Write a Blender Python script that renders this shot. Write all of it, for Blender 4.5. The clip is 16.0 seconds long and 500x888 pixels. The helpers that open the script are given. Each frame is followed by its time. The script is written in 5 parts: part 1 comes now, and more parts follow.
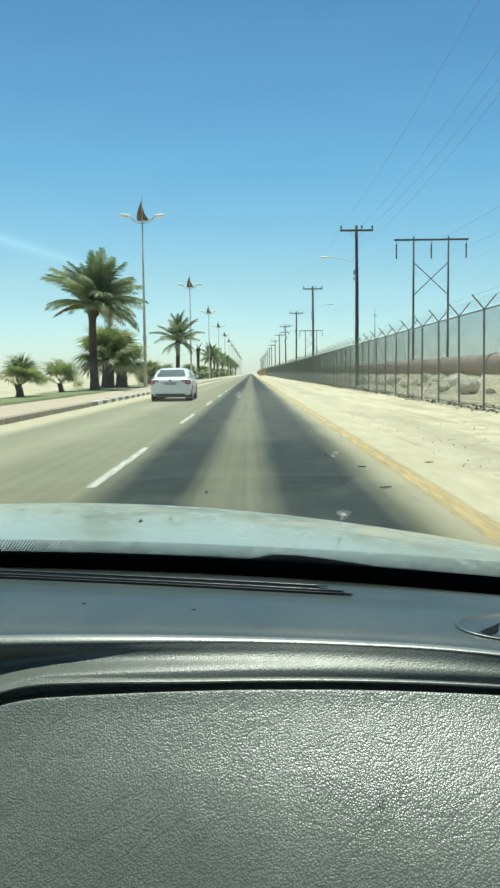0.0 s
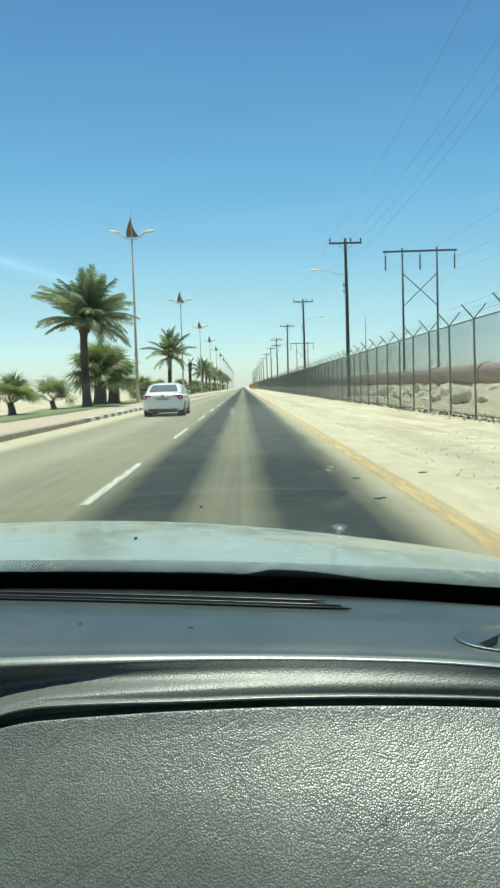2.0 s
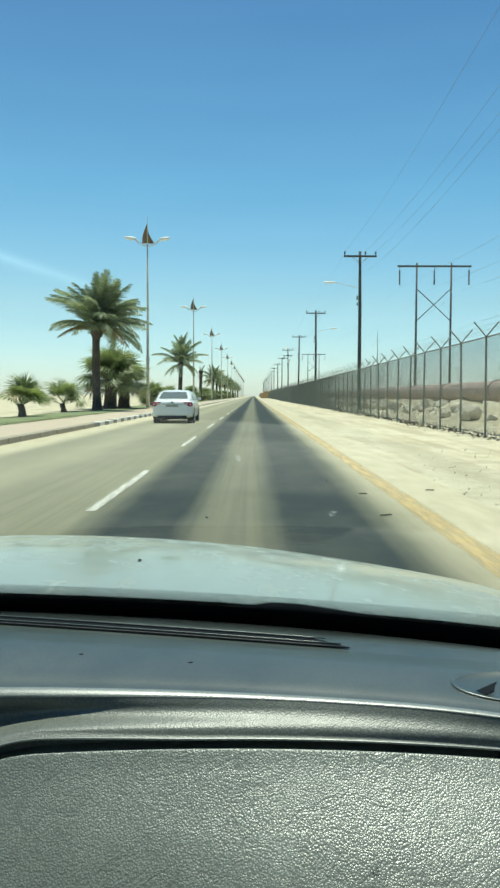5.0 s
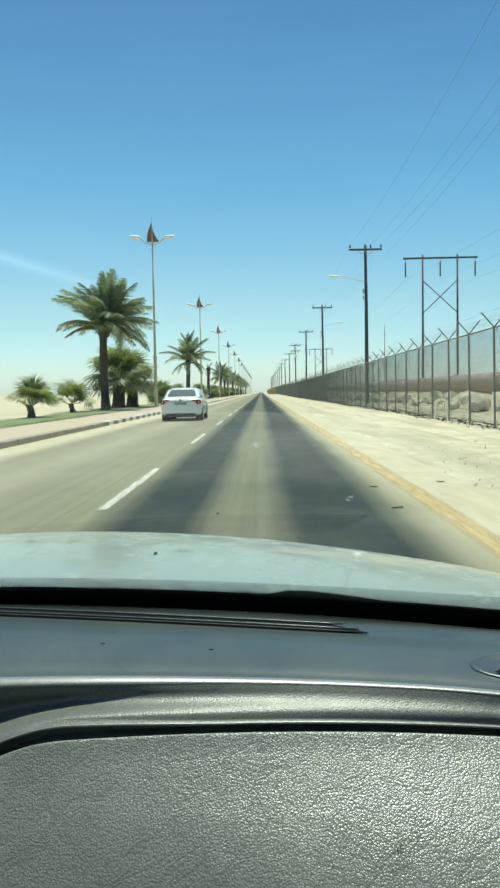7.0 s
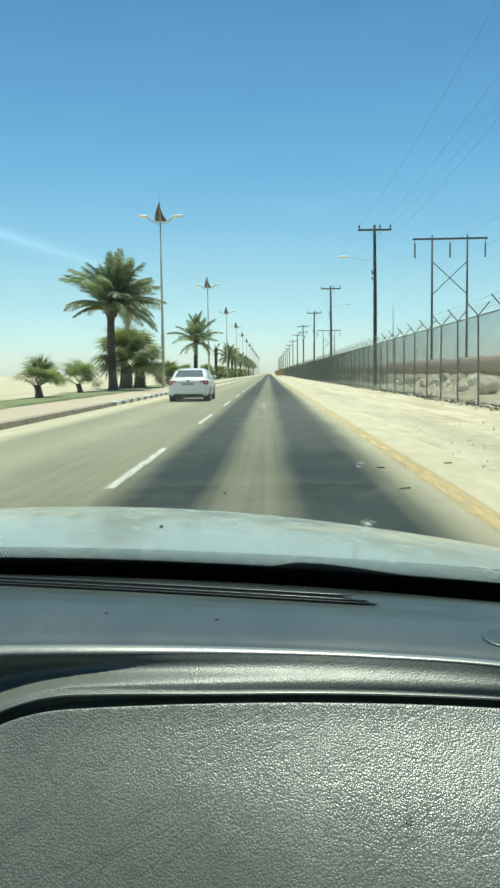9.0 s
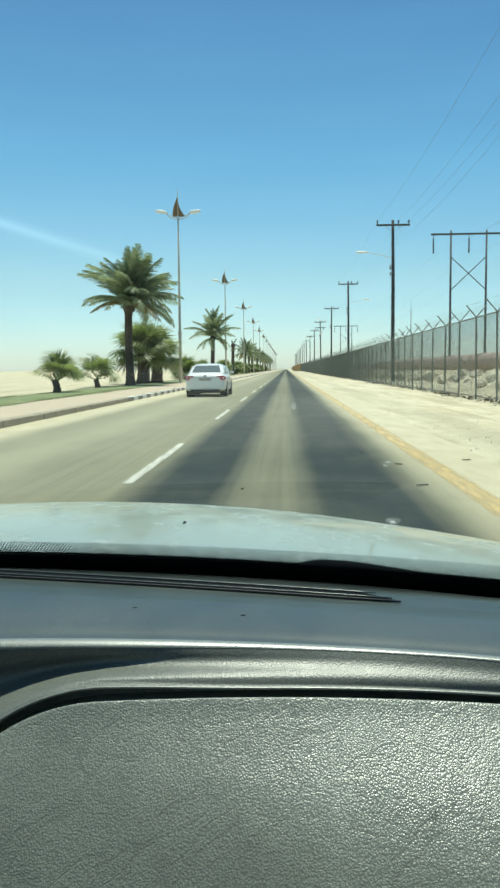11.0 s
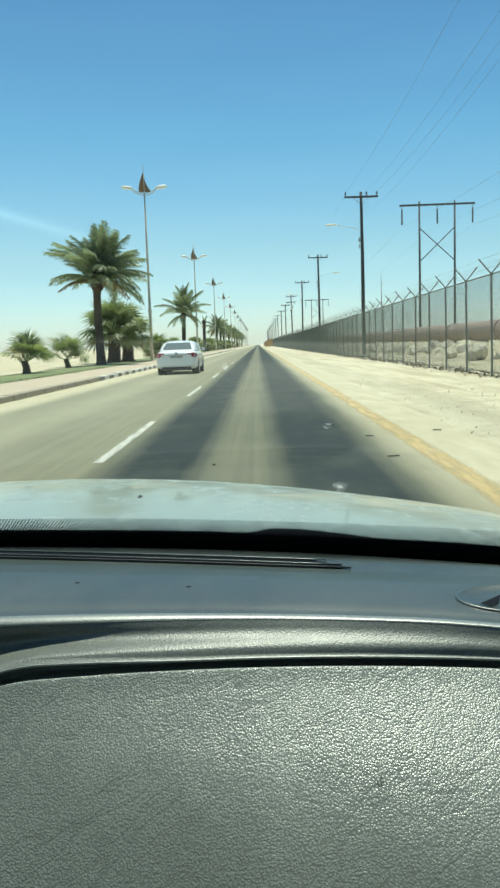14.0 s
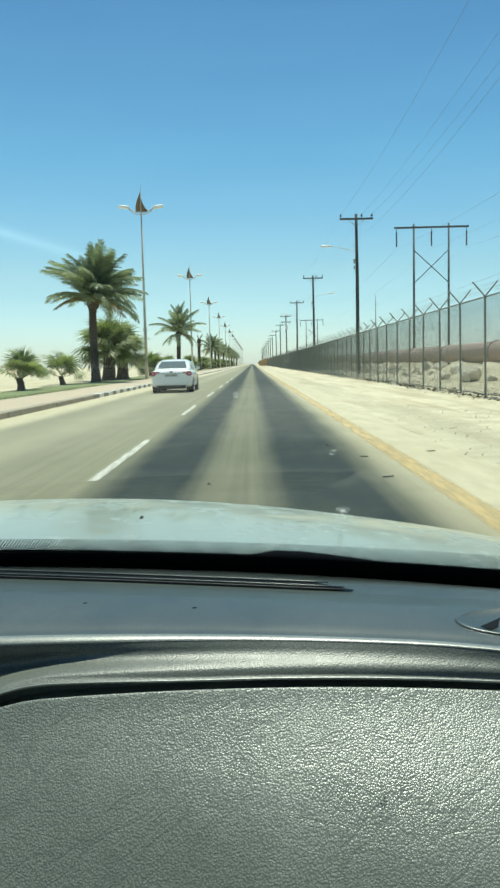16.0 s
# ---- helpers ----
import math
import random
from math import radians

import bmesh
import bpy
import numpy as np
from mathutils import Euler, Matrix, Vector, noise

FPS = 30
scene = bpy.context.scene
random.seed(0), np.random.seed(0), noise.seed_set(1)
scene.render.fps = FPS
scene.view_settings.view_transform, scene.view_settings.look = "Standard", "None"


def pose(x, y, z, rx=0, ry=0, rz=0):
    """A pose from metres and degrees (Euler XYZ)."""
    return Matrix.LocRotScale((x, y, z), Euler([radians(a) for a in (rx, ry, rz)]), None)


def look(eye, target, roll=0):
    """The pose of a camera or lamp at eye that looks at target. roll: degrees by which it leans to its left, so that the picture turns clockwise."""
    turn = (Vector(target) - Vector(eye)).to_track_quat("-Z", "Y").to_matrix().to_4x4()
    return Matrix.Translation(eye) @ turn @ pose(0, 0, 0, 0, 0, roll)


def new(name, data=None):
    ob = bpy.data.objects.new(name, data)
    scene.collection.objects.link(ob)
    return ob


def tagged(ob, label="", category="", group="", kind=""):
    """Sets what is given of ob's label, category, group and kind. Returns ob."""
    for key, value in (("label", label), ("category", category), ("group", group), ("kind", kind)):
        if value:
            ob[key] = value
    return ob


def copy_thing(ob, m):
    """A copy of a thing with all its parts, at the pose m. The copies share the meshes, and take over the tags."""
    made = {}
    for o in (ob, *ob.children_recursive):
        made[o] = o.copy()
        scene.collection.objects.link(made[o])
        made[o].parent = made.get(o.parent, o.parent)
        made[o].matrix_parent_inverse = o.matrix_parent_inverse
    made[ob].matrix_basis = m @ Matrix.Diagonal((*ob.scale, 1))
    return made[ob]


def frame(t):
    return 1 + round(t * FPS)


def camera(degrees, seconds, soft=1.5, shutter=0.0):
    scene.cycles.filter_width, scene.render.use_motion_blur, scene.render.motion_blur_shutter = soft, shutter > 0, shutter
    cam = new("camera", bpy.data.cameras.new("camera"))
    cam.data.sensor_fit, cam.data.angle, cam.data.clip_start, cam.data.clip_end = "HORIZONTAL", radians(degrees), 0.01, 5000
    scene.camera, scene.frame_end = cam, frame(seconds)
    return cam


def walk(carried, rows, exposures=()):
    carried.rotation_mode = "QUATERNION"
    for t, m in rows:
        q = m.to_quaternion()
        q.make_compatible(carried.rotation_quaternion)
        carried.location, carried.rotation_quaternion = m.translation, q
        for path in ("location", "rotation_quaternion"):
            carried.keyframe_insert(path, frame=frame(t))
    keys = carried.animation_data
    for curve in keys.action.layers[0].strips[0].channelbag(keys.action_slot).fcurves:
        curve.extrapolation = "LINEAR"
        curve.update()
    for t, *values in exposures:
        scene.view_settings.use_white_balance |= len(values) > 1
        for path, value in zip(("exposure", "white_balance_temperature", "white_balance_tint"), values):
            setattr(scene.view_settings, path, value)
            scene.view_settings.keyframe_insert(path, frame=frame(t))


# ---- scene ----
from mathutils.bvhtree import BVHTree

# The world is seen from the seat of a car that stands on the road: x right, y ahead along the road.
cam = camera(34.6, 16.0, soft=2.6)
walk(cam, [
    (0.0, pose(0.020, -0.003, 1.187, 84.96, 0.73, 0.10)),
    (0.5, pose(0.021, 0.008, 1.184, 85.00, 0.68, 0.42)),
    (1.0, pose(0.004, -0.005, 1.183, 85.26, 0.83, 0.82)),
    (1.5, pose(0.020, 0.000, 1.185, 84.96, 1.64, 0.22)),
    (2.0, pose(0.019, 0.000, 1.189, 85.91, 1.82, -0.46)),
    (2.5, pose(0.029, -0.006, 1.201, 86.39, 0.84, -0.83)),
    (3.0, pose(0.014, 0.001, 1.202, 86.15, 1.01, -0.87)),
    (3.2, pose(0.017, -0.009, 1.212, 86.12, 0.49, -0.92)),
    (5.3, pose(0.024, -0.007, 1.222, 86.58, -0.02, 0.39)),
    (5.5, pose(0.031, -0.004, 1.192, 86.38, 0.98, 0.67)),
    (6.0, pose(0.008, -0.009, 1.190, 87.23, 0.78, 0.70)),
    (6.5, pose(0.032, -0.042, 1.241, 88.83, 0.51, 0.23)),
    (7.0, pose(0.015, -0.017, 1.214, 86.30, 1.13, 0.82)),
    (7.5, pose(0.015, 0.005, 1.191, 84.32, 0.61, 0.30)),
    (8.0, pose(0.024, 0.013, 1.198, 84.20, 0.29, -0.10)),
    (8.5, pose(0.003, 0.010, 1.183, 83.96, -0.10, 1.15)),
    (9.0, pose(0.014, 0.005, 1.196, 84.98, 0.85, 1.36)),
    (9.5, pose(0.015, -0.005, 1.205, 85.54, 1.57, 1.88)),
    (10.0, pose(-0.000, 0.000, 1.200, 84.58, 1.26, 2.52)),
    (10.2, pose(0.008, -0.002, 1.204, 84.56, 0.89, 2.32)),
    (12.3, pose(-0.008, -0.009, 1.193, 84.90, 0.25, 2.99)),
    (12.5, pose(-0.003, -0.006, 1.193, 84.58, 0.43, 3.19)),
    (13.0, pose(0.013, -0.006, 1.208, 84.03, 1.79, 2.42)),
    (13.5, pose(0.020, -0.000, 1.197, 83.21, 2.11, 1.34)),
    (14.0, pose(0.037, 0.019, 1.186, 82.94, 2.04, 0.57)),
    (14.5, pose(0.017, 0.004, 1.200, 84.34, 1.19, 1.10)),
    (15.0, pose(0.023, -0.009, 1.194, 85.38, 1.17, 1.22)),
    (15.5, pose(0.029, -0.002, 1.190, 84.21, 1.31, 0.46)),
    (16.0, pose(0.024, -0.002, 1.195, 84.28, 1.46, 0.18)),
], exposures=[(0.0, 0.34, 6400, -7), (16.0, 0.34, 6400, -7)])

# ---- world and sun ----
SUN_ELEV, SUN_AZ = 76.0, 8.0  # degrees; azimuth from straight ahead towards the right
world = bpy.data.worlds.new("sky")
scene.world = world
world.use_nodes = True
wn = world.node_tree.nodes
sky = wn.new("ShaderNodeTexSky")
sky.sky_type = "NISHITA"
sky.sun_disc = False
sky.sun_elevation = radians(SUN_ELEV)
sky.sun_rotation = radians(SUN_AZ)
sky.air_density, sky.dust_density, sky.ozone_density = 1.15, 0.3, 2.6
wn["Background"].inputs["Strength"].default_value = 0.147
# desert air: pale haze low down, deeper blue above
sep_w, ramp_w, mix_w = wn.new("ShaderNodeSeparateXYZ"), wn.new("ShaderNodeValToRGB"), wn.new("ShaderNodeMix")
wl = world.node_tree.links
coord_w = wn.new("ShaderNodeTexCoord")
wl.new(coord_w.outputs["Generated"], sep_w.inputs[0])
wl.new(sep_w.outputs[2], ramp_w.inputs[0])
els = ramp_w.color_ramp.elements
for _ in range(2):
    els.new(0.5)
for e_, (p_, c_) in zip(els, ((0.0, (0.62, 0.73, 1.0)), (0.11, (0.565, 0.65, 0.725)), (0.245, (0.415, 0.60, 0.690)), (0.42, (0.33, 0.48, 0.60)))):
    e_.position, e_.color = p_, (*c_, 1)
mix_w.data_type, mix_w.blend_type = "RGBA", "MULTIPLY"
mix_w.inputs[0].default_value = 1.0
wl.new(sky.outputs[0], mix_w.inputs[6])
wl.new(ramp_w.outputs[0], mix_w.inputs[7])


def wmath(op, p, q=0.0, clamp=False):
    x = wn.new("ShaderNodeMath")
    x.operation, x.use_clamp = op, clamp
    for sock, v in zip(x.inputs, (p, q)):
        if isinstance(v, bpy.types.NodeSocket):
            wl.new(v, sock)
        else:
            sock.default_value = v
    return x.outputs[0]


# a thin streak of high cloud low in the sky, and faint veils
ahead_w = wmath("MAXIMUM", sep_w.outputs[1], 0.05)
u_w, h_w = wmath("DIVIDE", sep_w.outputs[0], ahead_w), wmath("DIVIDE", sep_w.outputs[2], ahead_w)
veil_w = wn.new("ShaderNodeTexNoise")
veil_w.inputs["Scale"].default_value, veil_w.inputs["Detail"].default_value = 5.0, 5.0
map_w = wn.new("ShaderNodeMapping")
map_w.inputs["Rotation"].default_value = (0, radians(20), 0)
map_w.inputs["Scale"].default_value = (1.0, 1.0, 5.0)
wl.new(coord_w.outputs["Generated"], map_w.inputs["Vector"])
wl.new(map_w.outputs[0], veil_w.inputs["Vector"])
off_w = wmath("ADD", wmath("SUBTRACT", h_w, wmath("SUBTRACT", 0.0650, wmath("MULTIPLY", u_w, 0.345))), wmath("MULTIPLY", wmath("SUBTRACT", veil_w.outputs[0], 0.5), 0.012))
line_w = wmath("SUBTRACT", 1.0, wmath("DIVIDE", wmath("ABSOLUTE", off_w), 0.013), True)
reach_w = wmath("SUBTRACT", 1.0, wmath("DIVIDE", wmath("ABSOLUTE", wmath("ADD", u_w, 0.36)), 0.26), True)
streak_w = wmath("MULTIPLY", wmath("POWER", line_w, 1.6), reach_w)
wisp_w = wmath("ADD", wmath("MULTIPLY", streak_w, 0.30), wmath("MULTIPLY", wmath("SUBTRACT", veil_w.outputs[0], 0.5), 0.10))
wisp_w = wmath("SUBTRACT", wisp_w, wmath("MULTIPLY", sep_w.outputs[0], 0.10))  # the haze thickens to the west
cloud_w = wn.new("ShaderNodeVectorMath")
cloud_w.operation = "MULTIPLY_ADD"
wl.new(mix_w.outputs[2], cloud_w.inputs[2])
wl.new(mix_w.outputs[2], cloud_w.inputs[0])
tone_w = wn.new("ShaderNodeCombineXYZ")
for k_, g_ in enumerate((1.5, 1.0, 0.7)):
    wl.new(wmath("MULTIPLY", wisp_w, g_), tone_w.inputs[k_])
wl.new(tone_w.outputs[0], cloud_w.inputs[1])
wl.new(cloud_w.outputs[0], wn["Background"].inputs["Color"])
sun = new("sun", bpy.data.lights.new("sun", "SUN"))
sun.data.energy, sun.data.angle, sun.data.color = 4.2, radians(0.53), (1.0, 0.95, 0.84)
se, sa = radians(SUN_ELEV), radians(SUN_AZ)
sun.matrix_world = look((0, 0, 60), (-60 * math.cos(se) * math.sin(sa), -60 * math.cos(se) * math.cos(sa), 60 - 60 * math.sin(se)))


# ---- materials ----
class Net:
    """A small builder for node materials."""

    def __init__(self, name):
        self.m = bpy.data.materials.new(name)
        self.m.use_nodes = True
        self.n, self.l = self.m.node_tree.nodes, self.m.node_tree.links
        self.b = self.n["Principled BSDF"]

    def add(self, kind, **values):
        node = self.n.new(kind)
        for k, v in values.items():
            node.inputs[k].default_value = v
        return node

    def link(self, a, b):
        self.l.new(a, b)

    def coord(self, scale=(1, 1, 1)):
        c = self.n.new("ShaderNodeTexCoord")
        mp = self.n.new("ShaderNodeMapping")
        mp.inputs["Scale"].default_value = scale
        self.link(c.outputs["Object"], mp.inputs["Vector"])
        return mp.outputs[0]

    def noise(self, scale, vec=None, detail=4.0, rough=0.55):
        nd = self.add("ShaderNodeTexNoise", Scale=scale, Detail=detail, Roughness=rough)
        self.link(vec if vec is not None else self.coord(), nd.inputs["Vector"])
        return nd.outputs[0]

    def ramp(self, fac, stops):
        r = self.n.new("ShaderNodeValToRGB")
        el = r.color_ramp.elements
        while len(el) < len(stops):
            el.new(0.5)
        for e, (p, c) in zip(el, stops):
            e.position, e.color = p, (*c, 1) if len(c) == 3 else c
        self.link(fac, r.inputs[0])
        return r.outputs[0]

    def mix(self, fac, a, b, blend="MIX"):
        x = self.n.new("ShaderNodeMix")
        x.data_type, x.blend_type = "RGBA", blend
        for sock, v in ((x.inputs[0], fac), (x.inputs[6], a), (x.inputs[7], b)):
            if isinstance(v, bpy.types.NodeSocket):
                self.link(v, sock)
            else:
                sock.default_value = v if isinstance(v, (int, float)) else (*v, 1)
        return x.outputs[2]

    def math(self, op, a, b=0.0, clamp=False):
        x = self.n.new("ShaderNodeMath")
        x.operation, x.use_clamp = op, clamp
        for sock, v in zip(x.inputs, (a, b)):
            if isinstance(v, bpy.types.NodeSocket):
                self.link(v, sock)
            else:
                sock.default_value = v
        return x.outputs[0]

    def bump(self, height, strength, distance):
        bp = self.add("ShaderNodeBump", Strength=strength, Distance=distance)
        self.link(height, bp.inputs["Height"])
        self.link(bp.outputs[0], self.b.inputs["Normal"])

    def base(self, col):
        if isinstance(col, bpy.types.NodeSocket):
            self.link(col, self.b.inputs["Base Color"])
        else:
            self.b.inputs["Base Color"].default_value = (*col, 1)

    def set(self, **v):
        for k, x in v.items():
            sock = self.b.inputs[k.replace("_", " ")]
            if isinstance(x, bpy.types.NodeSocket):
                self.link(x, sock)
            else:
                sock.default_value = x
        return self


def plain(name, dark, light, scale=8.0, rough=0.6, bump=0.3, bump_dist=0.004, metal=0.0, per_object=0.0, fine=6.0):
    """Two-scale mottled surface between two colours."""
    n = Net(name)
    v = n.coord()
    a, b = n.noise(scale, v), n.noise(scale * fine, v, 3.0)
    f = n.math("ADD", n.math("MULTIPLY", a, 0.65), n.math("MULTIPLY", b, 0.35))
    col = n.ramp(f, [(0.3, dark), (0.7, light)])
    if per_object:
        oi = n.n.new("ShaderNodeObjectInfo")
        k = n.math("ADD", n.math("MULTIPLY", oi.outputs["Random"], per_object), 1 - per_object / 2)
        h = n.n.new("ShaderNodeHueSaturation")
        n.link(k, h.inputs["Value"])
        n.link(col, h.inputs["Color"])
        col = h.outputs[0]
    n.base(col)
    n.set(Roughness=n.math("ADD", n.math("MULTIPLY", b, 0.2), rough - 0.1), Metallic=metal)
    if bump:
        n.bump(f, bump, bump_dist)
    return n.m


def sand_material():
    """Pale crusted sand: broad patches, ruts along the road, pebbly grain."""
    n = Net("pale_sand")
    v = n.coord()
    big, mid, fine = n.noise(0.12, v, 5), n.noise(1.3, v, 6, 0.65), n.noise(14, v, 5, 0.7)
    rut = n.noise(1.0, n.coord((1.6, 0.12, 1)), 5, 0.6)
    col = n.ramp(big, [(0.3, (0.60, 0.54, 0.385)), (0.7, (0.72, 0.655, 0.49))])
    col = n.mix(n.ramp(rut, [(0.45, (0, 0, 0)), (0.62, (0.6, 0.6, 0.6))]), col, (0.37, 0.31, 0.20))
    col = n.mix(n.ramp(mid, [(0.45, (0, 0, 0)), (0.66, (0.6, 0.6, 0.6))]), col, (0.40, 0.34, 0.23))
    col = n.mix(n.ramp(fine, [(0.56, (0, 0, 0)), (0.70, (0.8, 0.8, 0.8))]), col, (0.26, 0.22, 0.15))
    clod = n.noise(4.5, v, 8, 0.8)
    col = n.mix(n.ramp(clod, [(0.52, (0, 0, 0)), (0.66, (0.75, 0.75, 0.75))]), col, (0.34, 0.29, 0.19))
    # ochre patches, and a greyer lane beside the asphalt where wheels have run
    col = n.mix(n.ramp(n.noise(0.35, n.coord((1, 0.4, 1)), 5, 0.6), [(0.52, (0, 0, 0)), (0.72, (0.4, 0.4, 0.4))]), col, (0.58, 0.49, 0.30))
    c, s = n.n.new("ShaderNodeTexCoord"), n.n.new("ShaderNodeSeparateXYZ")
    n.link(c.outputs["Object"], s.inputs[0])
    edge = n.math("ADD", s.outputs[0], n.math("MULTIPLY", n.math("SUBTRACT", n.noise(1.0, n.coord((0.8, 0.15, 1)), 4, 0.6), 0.5), 1.6))
    run = n.math("SUBTRACT", 1.0, n.math("DIVIDE", n.math("ABSOLUTE", n.math("SUBTRACT", edge, 3.3)), 0.75), True)
    col = n.mix(n.math("MULTIPLY", run, 0.5), col, (0.40, 0.365, 0.265))
    n.base(col)
    n.set(Roughness=0.95, Specular_IOR_Level=0.2)
    n.bump(n.math("ADD", n.math("ADD", mid, n.math("MULTIPLY", rut, 1.2)), n.math("MULTIPLY", fine, 0.3)), 1.0, 0.09)
    return n.m


def road_material():
    """Asphalt under beige dust; tyres have polished two dark tracks clean in the lane."""
    n = Net("dusty_asphalt")
    c = n.n.new("ShaderNodeTexCoord")
    s = n.n.new("ShaderNodeSeparateXYZ")
    n.link(c.outputs["Object"], s.inputs[0])
    streak = n.noise(1.0, n.coord((2.2, 0.10, 1)), 5, 0.6)
    wob = n.noise(1.0, n.coord((0.9, 0.35, 1)), 4, 0.6)
    x = n.math("ADD", s.outputs[0], n.math("MULTIPLY", n.math("SUBTRACT", streak, 0.5), 0.28))
    x = n.math("ADD", x, n.math("MULTIPLY", n.math("SUBTRACT", wob, 0.5), 0.12))

    def track(mid, half, soft):
        d = n.math("ABSOLUTE", n.math("SUBTRACT", x, mid))
        return n.math("SUBTRACT", 1.0, n.math("DIVIDE", n.math("SUBTRACT", d, half), soft), True)

    clean = n.math("MAXIMUM", track(-1.0, 0.30, 0.42), track(0.72, 0.36, 0.52))
    faint = n.math("MULTIPLY", n.math("MAXIMUM", track(-4.6, 0.1, 0.7), track(-2.9, 0.1, 0.7)), 0.16)
    faint = n.math("MAXIMUM", faint, n.math("MULTIPLY", track(-0.15, 0.5, 0.3), 0.32))
    clean = n.math("MAXIMUM", n.math("MULTIPLY", clean, 0.95), faint)
    gutter = n.math("MAXIMUM", track(-6.15, 0.7, 0.6), track(2.75, 0.75, 0.7))
    patch = n.noise(0.6, n.coord((1, 0.35, 1)), 8, 0.72)
    fine = n.noise(70, n.coord(), 3, 0.7)
    dust = n.ramp(patch, [(0.3, (0.21, 0.205, 0.140)), (0.7, (0.285, 0.272, 0.188))])
    rutl = n.noise(1.0, n.coord((11, 0.06, 1)), 4, 0.6)
    dust = n.mix(n.ramp(rutl, [(0.45, (0, 0, 0)), (0.7, (0.55, 0.55, 0.55))]), dust, (0.15, 0.15, 0.115))
    tar = n.ramp(fine, [(0.3, (0.017, 0.026, 0.029)), (0.75, (0.031, 0.043, 0.047))])
    blot = n.math("MULTIPLY", clean, n.ramp(n.noise(1.0, n.coord((1.2, 0.6, 1)), 6, 0.7), [(0.3, (0.87, 0.87, 0.87)), (0.55, (1, 1, 1))]))
    dust = n.mix(n.math("MULTIPLY", track(-4.3, 1.0, 1.2), 0.75), dust, n.ramp(patch, [(0.3, (0.30, 0.285, 0.20)), (0.7, (0.41, 0.385, 0.275))]))
    col = n.mix(blot, dust, tar)
    col = n.mix(n.math("MULTIPLY", gutter, 0.9), col, n.ramp(n.noise(1.6, n.coord((1.5, 0.5, 1)), 8, 0.75), [(0.32, (0.44, 0.39, 0.265)), (0.66, (0.63, 0.565, 0.41))]))
    col = n.mix(n.ramp(fine, [(0.55, (0, 0, 0)), (0.8, (0.3, 0.3, 0.3))]), col, (0.10, 0.10, 0.085))
    n.base(col)
    n.set(Roughness=0.9, Specular_IOR_Level=0.15)
    n.bump(fine, 0.4, 0.004)
    return n.m


def leather_material(name, dark, light, grain=210.0, strength=0.6, rough=0.45):
    """Embossed vinyl: small pebbles between fine creases."""
    n = Net(name)
    v = n.coord()
    w = n.add("ShaderNodeTexNoise", Scale=60.0, Detail=4.0)
    n.link(v, w.inputs["Vector"])
    warp = n.n.new("ShaderNodeVectorMath")
    warp.operation = "MULTIPLY_ADD"
    warp.inputs[1].default_value = (0.006, 0.006, 0.006)
    n.link(w.outputs["Color"], warp.inputs[0])
    n.link(v, warp.inputs[2])
    vo = n.n.new("ShaderNodeTexVoronoi")
    vo.feature = "SMOOTH_F1"
    vo.inputs["Scale"].default_value = grain
    vo.inputs["Smoothness"].default_value = 0.35
    n.link(warp.outputs[0], vo.inputs["Vector"])
    groove = n.n.new("ShaderNodeTexVoronoi")
    groove.feature = "DISTANCE_TO_EDGE"
    groove.inputs["Scale"].default_value = grain
    n.link(warp.outputs[0], groove.inputs["Vector"])
    pebble = n.math("SUBTRACT", 1.0, vo.outputs["Distance"], True)
    rim = n.ramp(groove.outputs["Distance"], [(0.0, (0, 0, 0)), (0.22, (1, 1, 1))])
    h = n.math("ADD", n.math("MULTIPLY", pebble, 0.9), n.math("MULTIPLY", rim, 0.10))
    h = n.math("ADD", h, n.math("MULTIPLY", n.noise(grain * 0.6, warp.outputs[0], 2.0), 0.52))
    # a few long fine creases that run slantwise
    turn, tilt = n.n.new("ShaderNodeMapping"), n.n.new("ShaderNodeMapping")
    turn.inputs["Rotation"].default_value = (0, radians(42), 0)
    tilt.inputs["Scale"].default_value = (5.0, 14.0, 26.0)
    n.link(v, turn.inputs["Vector"])
    n.link(turn.outputs[0], tilt.inputs["Vector"])
    wr = n.noise(1.0, tilt.outputs[0], 2.0)
    fold = n.math("SUBTRACT", 1.0, n.math("MULTIPLY", n.math("ABSOLUTE", n.math("SUBTRACT", wr, 0.5)), 55.0), True)
    h = n.math("SUBTRACT", h, n.math("MULTIPLY", fold, 0.36))
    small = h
    h = n.math("ADD", h, n.math("MULTIPLY", n.noise(70.0, v, 2.0), 0.5))
    h = n.math("ADD", h, n.math("MULTIPLY", n.noise(18.0, v, 2.0), 0.4))
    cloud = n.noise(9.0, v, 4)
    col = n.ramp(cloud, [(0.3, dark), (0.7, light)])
    # shade painted into the colour: low grain and creases go darker than the pebble tops
    dip_shade = n.ramp(small, [(0.65, (1, 1, 1)), (1.0, (0, 0, 0))])
    col = n.mix(n.math("MULTIPLY", dip_shade, 0.50), col, tuple(d * 0.45 for d in dark))
    n.base(col)
    n.set(Roughness=n.math("ADD", n.math("MULTIPLY", cloud, 0.2), rough - 0.1))
    n.bump(h, strength, 0.0012)
    return n.m


